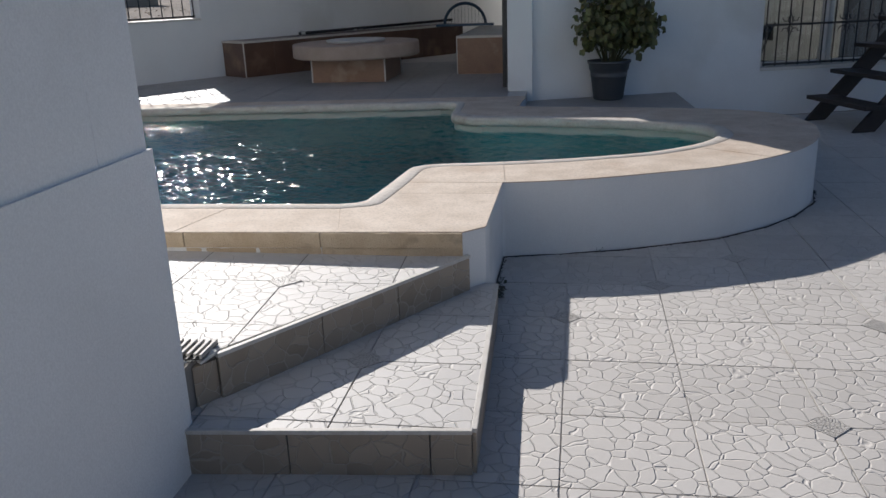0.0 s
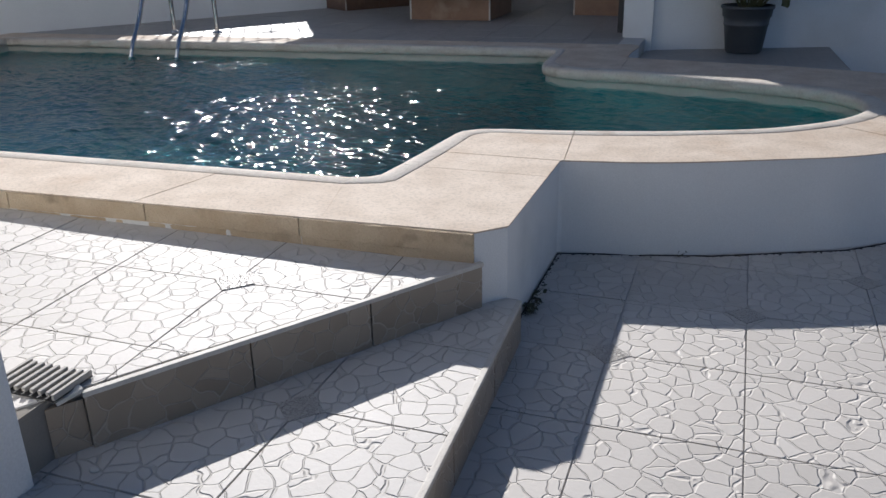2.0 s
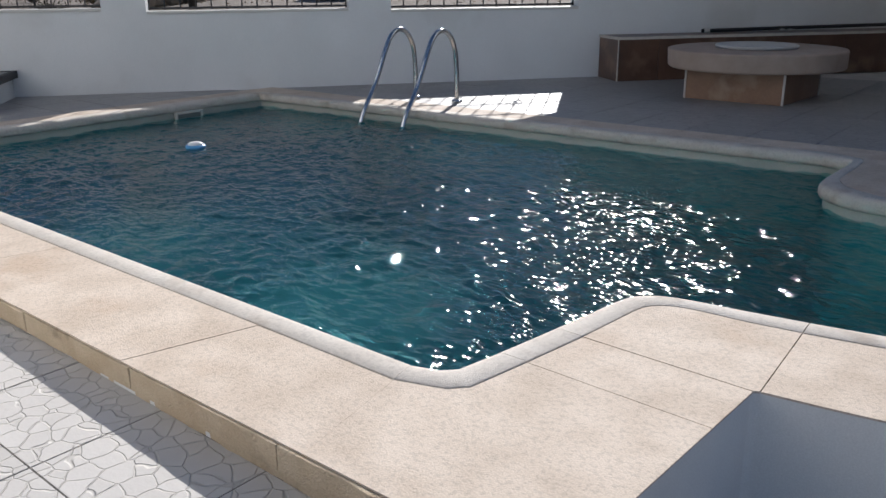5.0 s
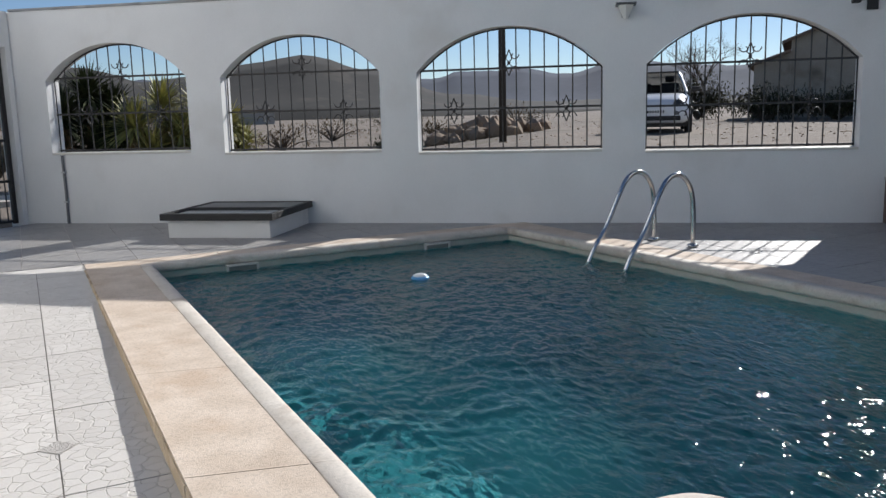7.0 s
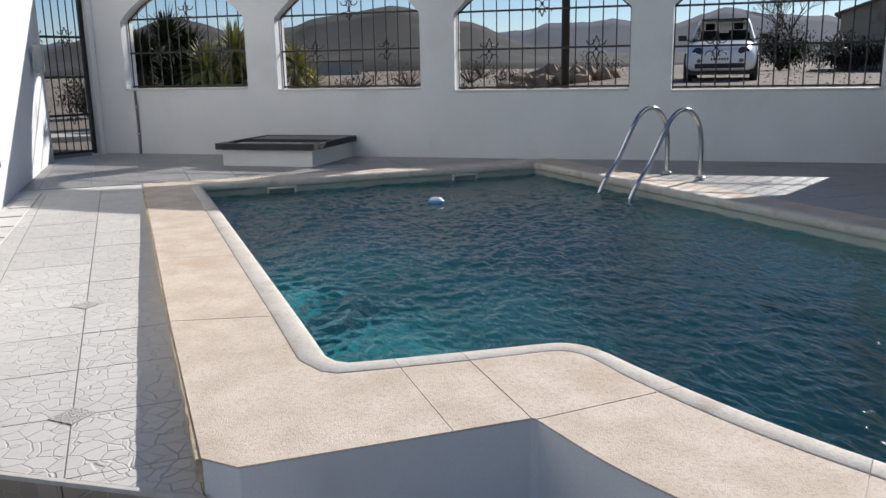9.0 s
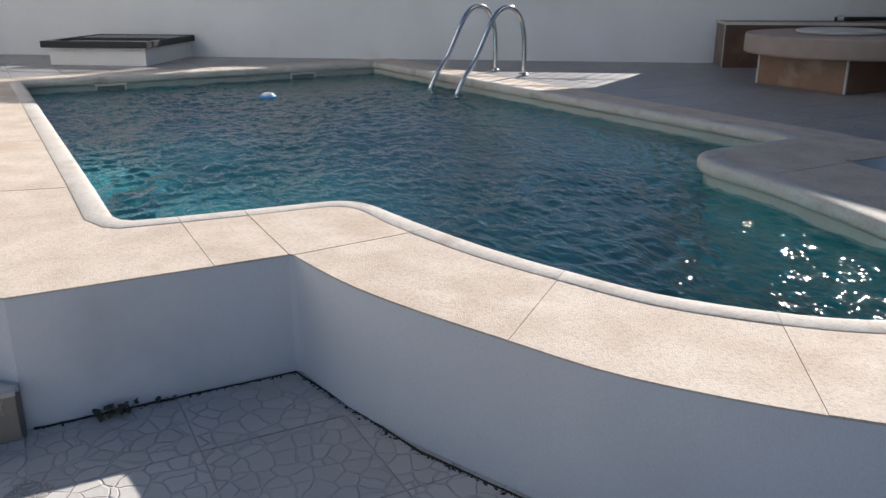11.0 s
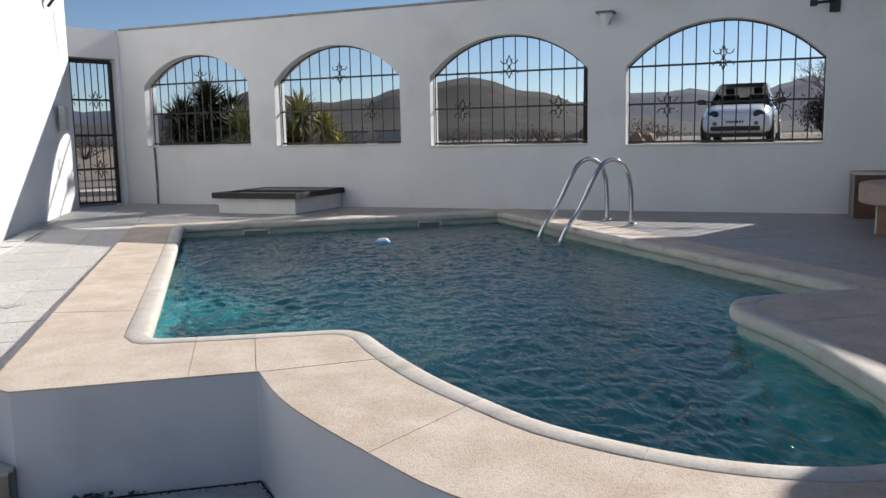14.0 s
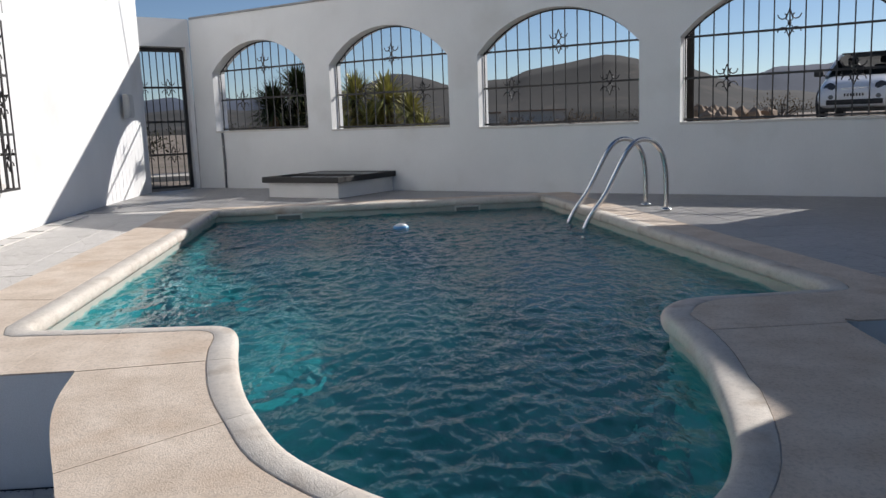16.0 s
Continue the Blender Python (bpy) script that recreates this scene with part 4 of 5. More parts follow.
part("core", box(0.0, 0.74, 0.0, 2.4, 0, 0.43), BENCH_TILE, side_bench)
part("front_tile", box(0.0, 0.74, -0.012, 0.0, 0.0, 0.43, 0.002), BASE_TILE, side_bench)
part("seat", box(-0.006, 0.74, -0.016, 2.4, 0.431, 0.452, 0.003), SHADED_TILE, side_bench)
part("edge_trim", box(-0.012, 0.74, -0.026, -0.016, 0.428, 0.456, 0.002), EDGE_TRIM, side_bench)
part("corner_trim", box(-0.012, -0.001, -0.02, -0.013, 0.0, 0.428), EDGE_TRIM, side_bench)

net = thing("pool_net", "blue-black pool leaf net lying on the bench", "pool net", Matrix.Translation((-1.45, 12.15, DECK + 0.47)))
hoop = [(0.30 * math.cos(a), 0.0, 0.02 + 0.30 * math.sin(a)) for a in [math.pi * k / 16 for k in range(17)]]
part("hoop", tube(hoop, 0.022, 8), plain("blue_black_plastic", (0.02, 0.05, 0.08), 0.4), net)
part("foot", box(-0.42, 0.42, -0.06, 0.06, 0.0, 0.035, 0.01), plain("dark_blue_plastic", (0.02, 0.06, 0.11), 0.4), net, "dark blue base")
mesh_bm = bmesh.new()
for k in range(1, 12):
    x = -0.3 + k * 0.05
    add_tube(mesh_bm, [(x, 0, 0.03), (x, 0.02, 0.02 + math.sqrt(max(0.09 - x * x, 0.0004)))], 0.002, 3)
part("netting", mesh_bm, plain("dark_net", (0.03, 0.05, 0.07), 0.8), net)
pole = thing("telescopic_pole", "long dark telescopic pole lying on the bench by the wall", "pole", ARCH @ Matrix.Translation((10.3, -0.12, DECK + 0.475)))
part("tube", tube([(0, 0, 0), (3.0, -0.05, 0.03)], 0.020, 8), BLACK, pole)
for x in (0.02, 0.95, 1.05):
    part("clamp", tube([(x, -0.003, 0.001), (x + 0.06, -0.004, 0.001)], 0.032, 10), GREY_BOX, pole)

leaf_door = thing("open_iron_gate", "narrow black iron gate leaf folded open against the wall", "gate", Matrix.Translation((EX - 0.035, EY + 0.05, DECK)))
for y in (0.0, 0.78):
    part("stile", box(-0.02, 0.02, y, y + 0.03, 0.03, 2.05), IRON, leaf_door)
for z in (0.05, 0.7, 1.35, 2.0):
    part("rail", box(-0.015, 0.015, 0.03, 0.78, z, z + 0.03), IRON, leaf_door)
for k in range(6):
    part("bar", tube([(0, 0.13 + k * 0.11, 0.05), (0, 0.13 + k * 0.11, 2.0)], 0.008, 6), IRON, leaf_door)
for z in (0.35, 0.95, 1.7):
    part("hinge", tube([(0.0, -0.012, z - 0.04), (0.0, -0.012, z + 0.04)], 0.016, 8), IRON, leaf_door)

# ---- flower pot and plant ----
pot = thing("potted_geranium", "leafy geranium bush in a dark grey plastic pot", "potted plant", Matrix.Translation((0.49, 8.44, 0.31)))
POTM = material("dark_grey_plastic", (0.055, 0.06, 0.068), 0.5, second=(0.07, 0.075, 0.08), scale=6, grain=80, bump=0.05)
part("pot", lathe([(0.0, 0.0), (0.138, 0.0), (0.15, 0.02), (0.176, 0.225), (0.182, 0.228), (0.184, 0.242), (0.179, 0.246), (0.186, 0.29), (0.196, 0.296), (0.203, 0.36), (0.215, 0.362), (0.218, 0.385), (0.195, 0.388), (0.188, 0.35), (0.0, 0.345)], 32), POTM, pot, "dark grey plastic pot", True)
part("soil", lathe([(0.0, 0.346), (0.186, 0.352), (0.1, 0.365), (0.0, 0.37)], 16), material("soil", (0.05, 0.035, 0.025), 1.0, grain=60), pot)
rng = random.Random(5)
STEM = material("green_stem", (0.09, 0.085, 0.035), 0.7, grain=60)
tips = []
for k in range(30):
    a, r = rng.uniform(0, math.tau), rng.uniform(0.05, 1) ** 0.6
    d = Vector((math.cos(a) * r * 0.33, math.sin(a) * r * 0.28, 0.34 + 0.36 * (1 - r * r) + rng.uniform(-0.06, 0.08)))
    base = Vector((math.cos(a) * 0.09 * r, math.sin(a) * 0.09 * r, 0.35))
    mid = base.lerp(base + d, 0.5) + Vector((math.cos(a) * 0.02, math.sin(a) * 0.02, 0.03))
    part("stem", tube([base, mid, base + d], [0.008, 0.006, 0.003], 5), STEM, pot)
    for f in (0.55, 0.7, 0.85, 1.0):
        tips.append((base.lerp(base + d, f), f))


def leaf_material(name, base, second):
    m = material(name, base, 0.55, second=second, scale=14, grain=90, bump=0.1)
    n, l = m.node_tree.nodes, m.node_tree.links
    b = n["Principled BSDF"]
    src = b.inputs["Base Color"].links[0].from_socket
    geo = n.new("ShaderNodeNewGeometry")
    mr = n.new("ShaderNodeMapRange")
    mr.inputs[3].default_value, mr.inputs[4].default_value = 0.55, 1.5
    l.new(geo.outputs["Random Per Island"], mr.inputs[0])
    v = n.new("ShaderNodeVectorMath")
    v.operation = 'SCALE'
    l.new(src, v.inputs[0])
    l.new(mr.outputs[0], v.inputs["Scale"])
    l.new(v.outputs[0], b.inputs["Base Color"])
    return m


GERANIUM = leaf_material("geranium_leaf", (0.075, 0.10, 0.028), (0.11, 0.085, 0.03))
leaves = bmesh.new()


def round_leaf(bm, centre, normal, size, lobes=5, cup=0.25):
    q = normal.to_track_quat('Z', 'Y').to_matrix()
    ring = []
    for k in range(10):
        a = k * math.tau / 10
        r = size * (1 + 0.13 * math.cos(a * lobes)) * (0.55 if k == 0 else 1)
        ring.append(bm.verts.new(centre + q @ Vector((r * math.cos(a), r * math.sin(a), cup * size * (0.6 + 0.4 * math.cos(2 * a))))))
    c = bm.verts.new(centre)
    for k in range(10):
        bm.faces.new((c, ring[k], ring[(k + 1) % 10]))


for p, f in tips:
    for k in range(15 if f > 0.6 else 8):
        off = Vector((rng.gauss(0, 0.062), rng.gauss(0, 0.055), rng.gauss(0.0, 0.055)))
        nrm = Vector((off.x * 5 + rng.gauss(0, 0.4), off.y * 5 - 0.4 + rng.gauss(0, 0.4), 0.5 + rng.gauss(0, 0.4))).normalized()
        round_leaf(leaves, p + off, nrm, rng.uniform(0.022, 0.045))
part("foliage", leaves, GERANIUM, pot, "small rounded green leaves")

# ---- window behind the picnic table ----
GLASS = glass("window_glass", (0.75, 0.8, 0.8))
ROOM = material("dim_room_wall", (0.35, 0.33, 0.30), 0.9, grain=60)
nw = thing("window_patio", "barred patio window with a white sliding frame", "window", NORTH @ Matrix.Translation((3.55, 0, 0.51)), kind="structure")
for x in (-0.765, -0.02, 0.04, 0.765):
    part("window_frame", box(x - 0.025, x + 0.025, 0.10, 0.16, 0.03, 1.27), TRIM, nw)
for z in (0.0, 1.25):
    part("window_frame", box(-0.78, 0.78, 0.10, 0.16, z + 0.005, z + 0.05), TRIM, nw)
for x0, x1 in ((-0.74, -0.045), (0.065, 0.74)):
    part("pane", box(x0, x1, 0.128, 0.134, 0.05, 1.25), GLASS, nw).visible_shadow = False
part("window_sill", box(-0.80, 0.80, -0.03, 0.10, -0.03, 0.005, 0.006), TRIM, nw)
part("room", prism([(-1.2, 0.26), (1.6, 0.26), (1.6, 2.2), (-1.2, 2.2)], -0.6, -0.548), ROOM, nw, "dim room floor")
part("room", prism([(-1.2, 2.2), (1.6, 2.2), (1.6, 2.3), (-1.2, 2.3)], -0.6, 2.0), ROOM, nw, "dim room wall")
g = thing("patio_window_grille", "black iron bars with scrolls over the patio window", "window grille", NORTH @ Matrix.Translation((3.55, -0.03, 0.53)))
for k in range(13):
    x = -0.78 + k * 0.13
    part("bar", tube([(x, 0, 0.0), (x, 0, 1.26)], 0.008, 6), IRON, g)
for z in (0.02, 0.42, 0.85, 1.24):
    part("rail", box(-0.79, 0.79, -0.01, 0.01, z - 0.011, z + 0.011), IRON, g)
for x in (-0.52, 0.13, 0.52):
    scroll(g, x, 0.42, 0.9)

# ---- wooden stairs ----
WOOD = material("dark_stained_wood", (0.045, 0.034, 0.028), 0.6, second=(0.03, 0.022, 0.018), scale=12, grain=150, bump=0.4)
stairs = thing("wooden_stairs", "dark-stained open wooden stairs rising along the wall", "stairs", along(2.56, 8.90, 0.95, 0.313))
for y in (-0.04, -0.82):
    bm = prism([(-0.06, 0.0), (0.16, 0.0), (1.66, 1.62), (1.66, 1.80), (1.60, 1.80)], y, y + 0.04)
    bmesh.ops.transform(bm, matrix=Matrix(((1, 0, 0, 0), (0, 0, 1, 0), (0, 1, 0, 0), (0, 0, 0, 1))), verts=bm.verts)
    part("stringer", bm, WOOD, stairs)
for k in range(7):
    part("tread", box(-0.02 + 0.235 * k, 0.25 + 0.235 * k, -0.90, 0.05, 0.215 + 0.255 * k, 0.255 + 0.255 * k, 0.006), WOOD, stairs)
room_chair = thing("folding_chair", "dark folding chair inside the dim room", "chair", NORTH @ Matrix.Translation((3.25, 1.0, -0.04)))
for y in (0.0, 0.4):
    part("leg", tube([(-0.2, y, 0), (0.22, y, 0.95)], 0.012, 6), IRON, room_chair)
    part("leg", tube([(0.22, y, 0), (-0.15, y, 0.5)], 0.012, 6), IRON, room_chair)
part("seat", box(-0.18, 0.2, 0.0, 0.4, 0.48, 0.505, 0.006), WOOD, room_chair)
part("backrest", box(0.17, 0.21, 0.0, 0.4, 0.75, 0.92, 0.006), WOOD, room_chair)

# ---- weeds and dirt at the wall foot ----
WEED = leaf_material("dry_weed", (0.05, 0.06, 0.022), (0.07, 0.055, 0.03))
rng = random.Random(9)
crumbs = bmesh.new()
line = [(-0.212, 3.44), (-0.212, 3.9), (-0.21, 4.262), (0.44, 4.42), (1.0, 4.66), (1.33, 4.92), (1.56, 5.19), (1.75, 5.51), (1.84, 5.86)]
for a, b in zip(line, line[1:]):
    a, b = Vector(a), Vector(b)
    out = Vector(((b - a).y, -(b - a).x)).normalized()
    add_tube(crumbs, [(*a.lerp(b, j / 12), 0.0015 + 0.0015 * noise.noise((a.x + j, b.y, 1.0))) for j in range(13)], [0.0035 + 0.002 * noise.noise((a.x * 9 + j * 0.7, b.y * 5, 3.0)) for j in range(13)], 5)
    for k in range(int((b - a).length * 170)):
        p = a.lerp(b, rng.random()) + out * abs(rng.gauss(0, 0.007))
        s = rng.uniform(0.0012, 0.004) * (1.6 if rng.random() < 0.12 else 1)
        bmesh.ops.create_icosphere(crumbs, subdivisions=1, radius=s, matrix=Matrix.Translation((*p, s * 0.3)) @ Matrix.Diagonal((rng.uniform(0.7, 1.8), rng.uniform(0.7, 1.4), 0.5, 1)))
tagged(link("dirt_crumbs", crumbs, material("dark_dirt", (0.05, 0.042, 0.034), 1.0, grain=120)), "dark dirt gathered along the pool wall foot", "dirt", kind="stuff")
weeds = bmesh.new()
for cx, cy, n in ((-0.20, 3.68, 30), (-0.195, 3.62, 10), (-0.205, 3.8, 5), (0.30, 4.37, 4)):
    for k in range(n):
        a = rng.uniform(-1.2, 1.2)
        p = Vector((cx + rng.gauss(0, 0.012), cy + rng.gauss(0, 0.02), 0.0))
        tip = p + Vector((math.cos(a) * rng.uniform(0.01, 0.04), math.sin(a) * rng.uniform(0.01, 0.04), rng.uniform(0.01, 0.035)))
        round_leaf(weeds, tip, Vector((rng.gauss(0.3, 0.5), rng.gauss(0, 0.5), 1)).normalized(), rng.uniform(0.005, 0.011), 3)
        add_tube(weeds, [p, tip], 0.001, 3)
tagged(link("weeds", weeds, WEED), "small dark weeds growing from the floor crack", "weeds", kind="stuff")
peb = thing("pebble", "small white pebble on the lower step", "pebble", Matrix.Translation((-0.92, 2.16, 0.158)))
bm = bmesh.new()
bmesh.ops.create_icosphere(bm, subdivisions=2, radius=0.011)
bmesh.ops.transform(bm, matrix=Matrix.Translation((0, 0, 0.007)) @ Matrix.Diagonal((1.3, 1, 0.7, 1)), verts=bm.verts)
part("stone", bm, TRIM, peb, smooth=True)


# ---- outside the wall ----
BARK = material("grey_bark", (0.14, 0.11, 0.085), 0.9, second=(0.09, 0.07, 0.055), scale=14, grain=60, bump=0.8)
YUCCA = leaf_material("yucca_leaf", (0.25, 0.26, 0.065), (0.34, 0.30, 0.10))
PALM = leaf_material("dark_palm_leaf", (0.035, 0.05, 0.02), (0.055, 0.06, 0.025))
STRAW = leaf_material("dead_leaf_skirt", (0.16, 0.11, 0.06), (0.10, 0.07, 0.04))
SCRUB = leaf_material("dark_scrub", (0.035, 0.04, 0.02), (0.055, 0.05, 0.028))
for m in (STRAW, SCRUB, PALM):
    m.node_tree.nodes["Principled BSDF"].inputs["Roughness"].default_value = 0.85
    m.node_tree.nodes["Principled BSDF"].inputs["Specular IOR Level"].default_value = 0.15


def blade(bm, base, way, length, width, droop):
    side = way.cross(Vector((0, 0, 1)))
    side = side.normalized() if side.length > 1e-3 else Vector((1, 0, 0))
    prev = None
    for k in range(5):
        t = k / 4
        p = base + way * (length * t) + Vector((0, 0, -droop * length * t * t))
        w = width * (0.55 + 0.9 * t) * (1 - t) + 0.002
        pair = (bm.verts.new(p - side * w), bm.verts.new(p + side * w + Vector((0, 0, 0.25 * w))))
        if prev:
            bm.faces.new((prev[0], prev[1], pair[1], pair[0]))
        prev = pair


def yucca(name, label, x, y, heads, leaf_mat, length, count, seed):
    r = random.Random(seed)
    z = ground_height(x, y)
    t = thing(name, label, "yucca", Matrix.Translation((x, y, z - 0.05)), "yuccas outside the wall")
    for hx, hy, hz in heads:
        part("trunk", tube([(hx * 0.2, hy * 0.2, 0), (hx * 0.6, hy * 0.6, hz * 0.5), (hx, hy, hz)], [0.11, 0.085, 0.07], 8), BARK, t)
        crown, dead = bmesh.new(), bmesh.new()
        for k in range(count):
            a = r.uniform(0, math.tau)
            el = r.uniform(-0.35, 1.45)
            way = Vector((math.cos(a) * math.cos(el), math.sin(a) * math.cos(el), math.sin(el)))
            blade(crown, Vector((hx, hy, hz + r.uniform(-0.12, 0.05))), way, length * r.uniform(0.7, 1.1), 0.038, 0.12 + 0.2 * r.random())
        for k in range(count // 3):
            a = r.uniform(0, math.tau)
            way = Vector((math.cos(a) * 0.5, math.sin(a) * 0.5, -0.85))
            blade(dead, Vector((hx, hy, hz - r.uniform(0.05, hz * 0.35))), way, length * r.uniform(0.5, 0.8), 0.02, 0.0)
        part("crown", crown, leaf_mat, t, "spiky crown of sword leaves")
        part("dead_leaves", dead, STRAW, t, "skirt of dry dead leaves")
    return t


yucca("palm_yucca", "tall dark many-headed yucca outside the wall", -15.65, 3.58, [(0, 0, 1.72), (-0.4, 0.42, 1.42), (0.35, -0.5, 1.35), (0.12, 0.5, 1.05), (-0.1, -0.5, 0.95), (0.3, 0.15, 0.7), (-0.2, 0.1, 1.15)], PALM, 0.8, 380, 1)
yucca("yucca", "green yucca with a dry leaf skirt", -14.70, 4.28, [(0, 0, 1.15), (0.1, 0.25, 0.7)], YUCCA, 0.74, 260, 2)
yucca("yucca", "green yucca with a dry leaf skirt", -15.17, 4.82, [(0, 0, 1.5), (0.2, 0.3, 0.95)], YUCCA, 0.74, 260, 3)
yucca("yucca", "green yucca with a dry leaf skirt", -15.08, 5.50, [(0, 0, 1.42), (-0.1, -0.2, 0.9)], YUCCA, 0.78, 280, 4)
yucca("yucca", "low green yucca beside taller ones", -15.03, 5.98, [(0, 0, 1.15), (0.1, 0.25, 0.75)], YUCCA, 0.66, 200, 6)


def shrub(label, x, y, w, h, mat, seed, leafs=900, size=0.05):
    r = random.Random(seed)
    s = thing("shrub", label, "shrub", Matrix.Translation((x, y, ground_height(x, y) - 0.03)), "scrub outside the wall")
    tw, lv = bmesh.new(), bmesh.new()
    tips = []
    for k in range(26):
        a, rr = r.uniform(0, math.tau), math.sqrt(r.random())
        tip = Vector((math.cos(a) * w / 2 * rr, math.sin(a) * w / 2 * rr, h * (1 - 0.55 * rr * rr) * r.uniform(0.7, 1.08)))
        add_tube(tw, [Vector((0, 0, 0)), tip * 0.5 + Vector((0, 0, 0.1 * h)), tip], [0.03, 0.015, 0.005], 4)
        tips += [tip, tip * 0.8, tip * 0.55]
    for k in range(leafs):
        p = r.choice(tips) + Vector((r.gauss(0, 0.1 * w), r.gauss(0, 0.1 * w), r.gauss(0, 0.1 * h)))
        p.z = max(p.z, 0.04)
        blade(lv, p, Vector((r.gauss(0, 1), r.gauss(0, 1), r.gauss(0.4, 1))).normalized(), size * r.uniform(1, 2.5), size * 0.4, 0.1)
    part("branchwork", tw, BARK, s)
    part("foliage", lv, mat, s)
    return s


shrub("dense dark bush beyond the parked car", -23.6, 25.3, 2.0, 1.75, SCRUB, 11, 4200, 0.07)
shrub("low dark bush in front of the old house", -18.9, 23.8, 2.9, 1.1, SCRUB, 12, 4200, 0.07)
shrub("low dark bush in front of the old house", -16.9, 24.8, 2.6, 1.0, SCRUB, 18, 3600, 0.07)
shrub("small green bush by the track outside the gate", -19.8, 1.75, 1.3, 0.95, SCRUB, 13, 1100, 0.05)
for k, (x, y, w, h) in enumerate(((-24, 6, 2.2, 0.8), (-27, 10, 2.6, 0.9), (-22, 12, 1.3, 0.5), (-30, 1, 2.4, 1.0), (-26, -3, 2.6, 1.1), (-34, 14, 3.2, 1.1), (-23.5, 3.0, 1.6, 0.7), (-38, 6, 3.6, 1.2), (-42, 20, 4.0, 1.3), (-35, 24, 3.4, 1.2), (-45, -4, 4.0, 1.5), (-29, 17, 2.2, 0.8), (-52, 11, 5, 1.5), (-58, 27, 5, 1.5))):
    shrub("dry brown scrub on the plain", x, y, w, h, STRAW if k % 2 else SCRUB, 30 + k, 500, 0.08)

# bare tree
rng = random.Random(21)
TX, TY = -25.4, 27.2
tree = thing("bare_tree", "bare grey-branched tree beyond the parked car", "tree", Matrix.Translation((TX, TY, ground_height(TX, TY) - 0.05)))
tr, twigs = bmesh.new(), bmesh.new()


def grow(p, way, length, r, level):
    q = p + way * length * 0.5 + Vector((rng.gauss(0, 0.03), rng.gauss(0, 0.03), 0)) * length
    e = p + way * length
    add_tube(tr if level < 2 else twigs, [p, q, e], [r, r * 0.85, r * 0.65], 5 if level < 2 else 3)
    if level == 6:
        return
    for k in range(3 if level else 4):
        w = (way + Vector((rng.gauss(0, 0.55), rng.gauss(0, 0.55), rng.gauss(0.12, 0.3)))).normalized()
        grow(p.lerp(e, rng.uniform(0.6, 1.0)), w, length * rng.uniform(0.55, 0.8), r * 0.55, level + 1)


grow(Vector((0, 0, 0)), Vector((0.03, 0, 1)), 1.45, 0.085, 0)
part("trunk", tr, BARK, tree)
part("twig_mass", twigs, BARK, tree, "fine bare twigs")

# utility pole and wires
up = thing("utility_pole", "dark wooden utility pole outside the wall", "utility pole", Matrix.Translation((-15.6, 12.3, ground_height(-15.6, 12.3) - 0.1)))
part("post", tube([(0, 0, 0), (0.01, 0.01, 3.5), (0.0, 0.03, 7.4)], [0.09, 0.08, 0.07], 12), material("tarred_wood", (0.045, 0.038, 0.033), 0.8, second=(0.03, 0.026, 0.023), scale=8, grain=80), up, smooth=True)
part("crossarm", box(-0.6, 0.6, -0.05, 0.05, 7.0, 7.1, 0.01), BARK, up)
wires = thing("overhead_wires", "two thin black overhead wires", "wires", Matrix.Translation((-8.6, HY - 0.1, 3.25)))
for k, dz in enumerate((0.0, -0.07)):
    end = Vector((-7.0, 10.35, 5.0))
    pts = [Vector((0, 0, dz)) + (end - Vector((0, 0, 0))) * t + Vector((0, 0, -0.55 * 4 * t * (1 - t) * 0.4 + dz * t * 2)) for t in [j / 12 for j in range(13)]]
    part("wire", tube(pts, 0.007, 5), BLACK, wires)

# old house
OLD = material("weathered_stone_render", (0.42, 0.37, 0.30), 0.95, second=(0.32, 0.275, 0.22), scale=1.2, grain=25, bump=0.7, stain=(0.15, 0.12, 0.09), stain_scale=0.9, depth=0.03)
ROOF = material("old_clay_tile", (0.22, 0.15, 0.11), 0.9, second=(0.15, 0.11, 0.085), scale=4, grain=30)
oh = thing("old_house", "weathered stone farmhouse with a clay-tiled gable roof and a lean-to", "house", along(-20.9, 26.0, 0.745, 0.667) @ Matrix.Translation((0, 0, ground_height(-20, 27) - 0.1)))


def house_block(x0, x1, depth, z_left, z_mid, z_right, x_mid):
    """A stone block whose front is a gable: eaves at x0 and x1, top at x_mid."""
    bm = bmesh.new()
    front = [(x0, 0.0), (x1, 0.0), (x1, z_right), (x_mid, z_mid), (x0, z_left)]
    rows = [[bm.verts.new((x, y, z)) for x, z in front] for y in (0.0, depth)]
    bm.faces.new(rows[0])
    bm.faces.new(rows[1][::-1])
    for k in range(5):
        q = (k + 1) % 5
        bm.faces.new((rows[0][k], rows[0][q], rows[1][q], rows[1][k]))
    return bm


def roof_slab(p, q, depth, thick=0.11):
    """A sloping roof slab between (x, z) points p and q, with eaves over the front and back."""
    bm = bmesh.new()
    vs = [bm.verts.new((x, y, z + d)) for y in (-0.25, depth + 0.25) for d in (0.004, thick) for x, z in (p, q)]
    for f in ((0, 1, 3, 2), (4, 6, 7, 5), (0, 4, 5, 1), (2, 3, 7, 6), (0, 2, 6, 4), (1, 5, 7, 3)):
        bm.faces.new([vs[i] for i in f])
    return bm


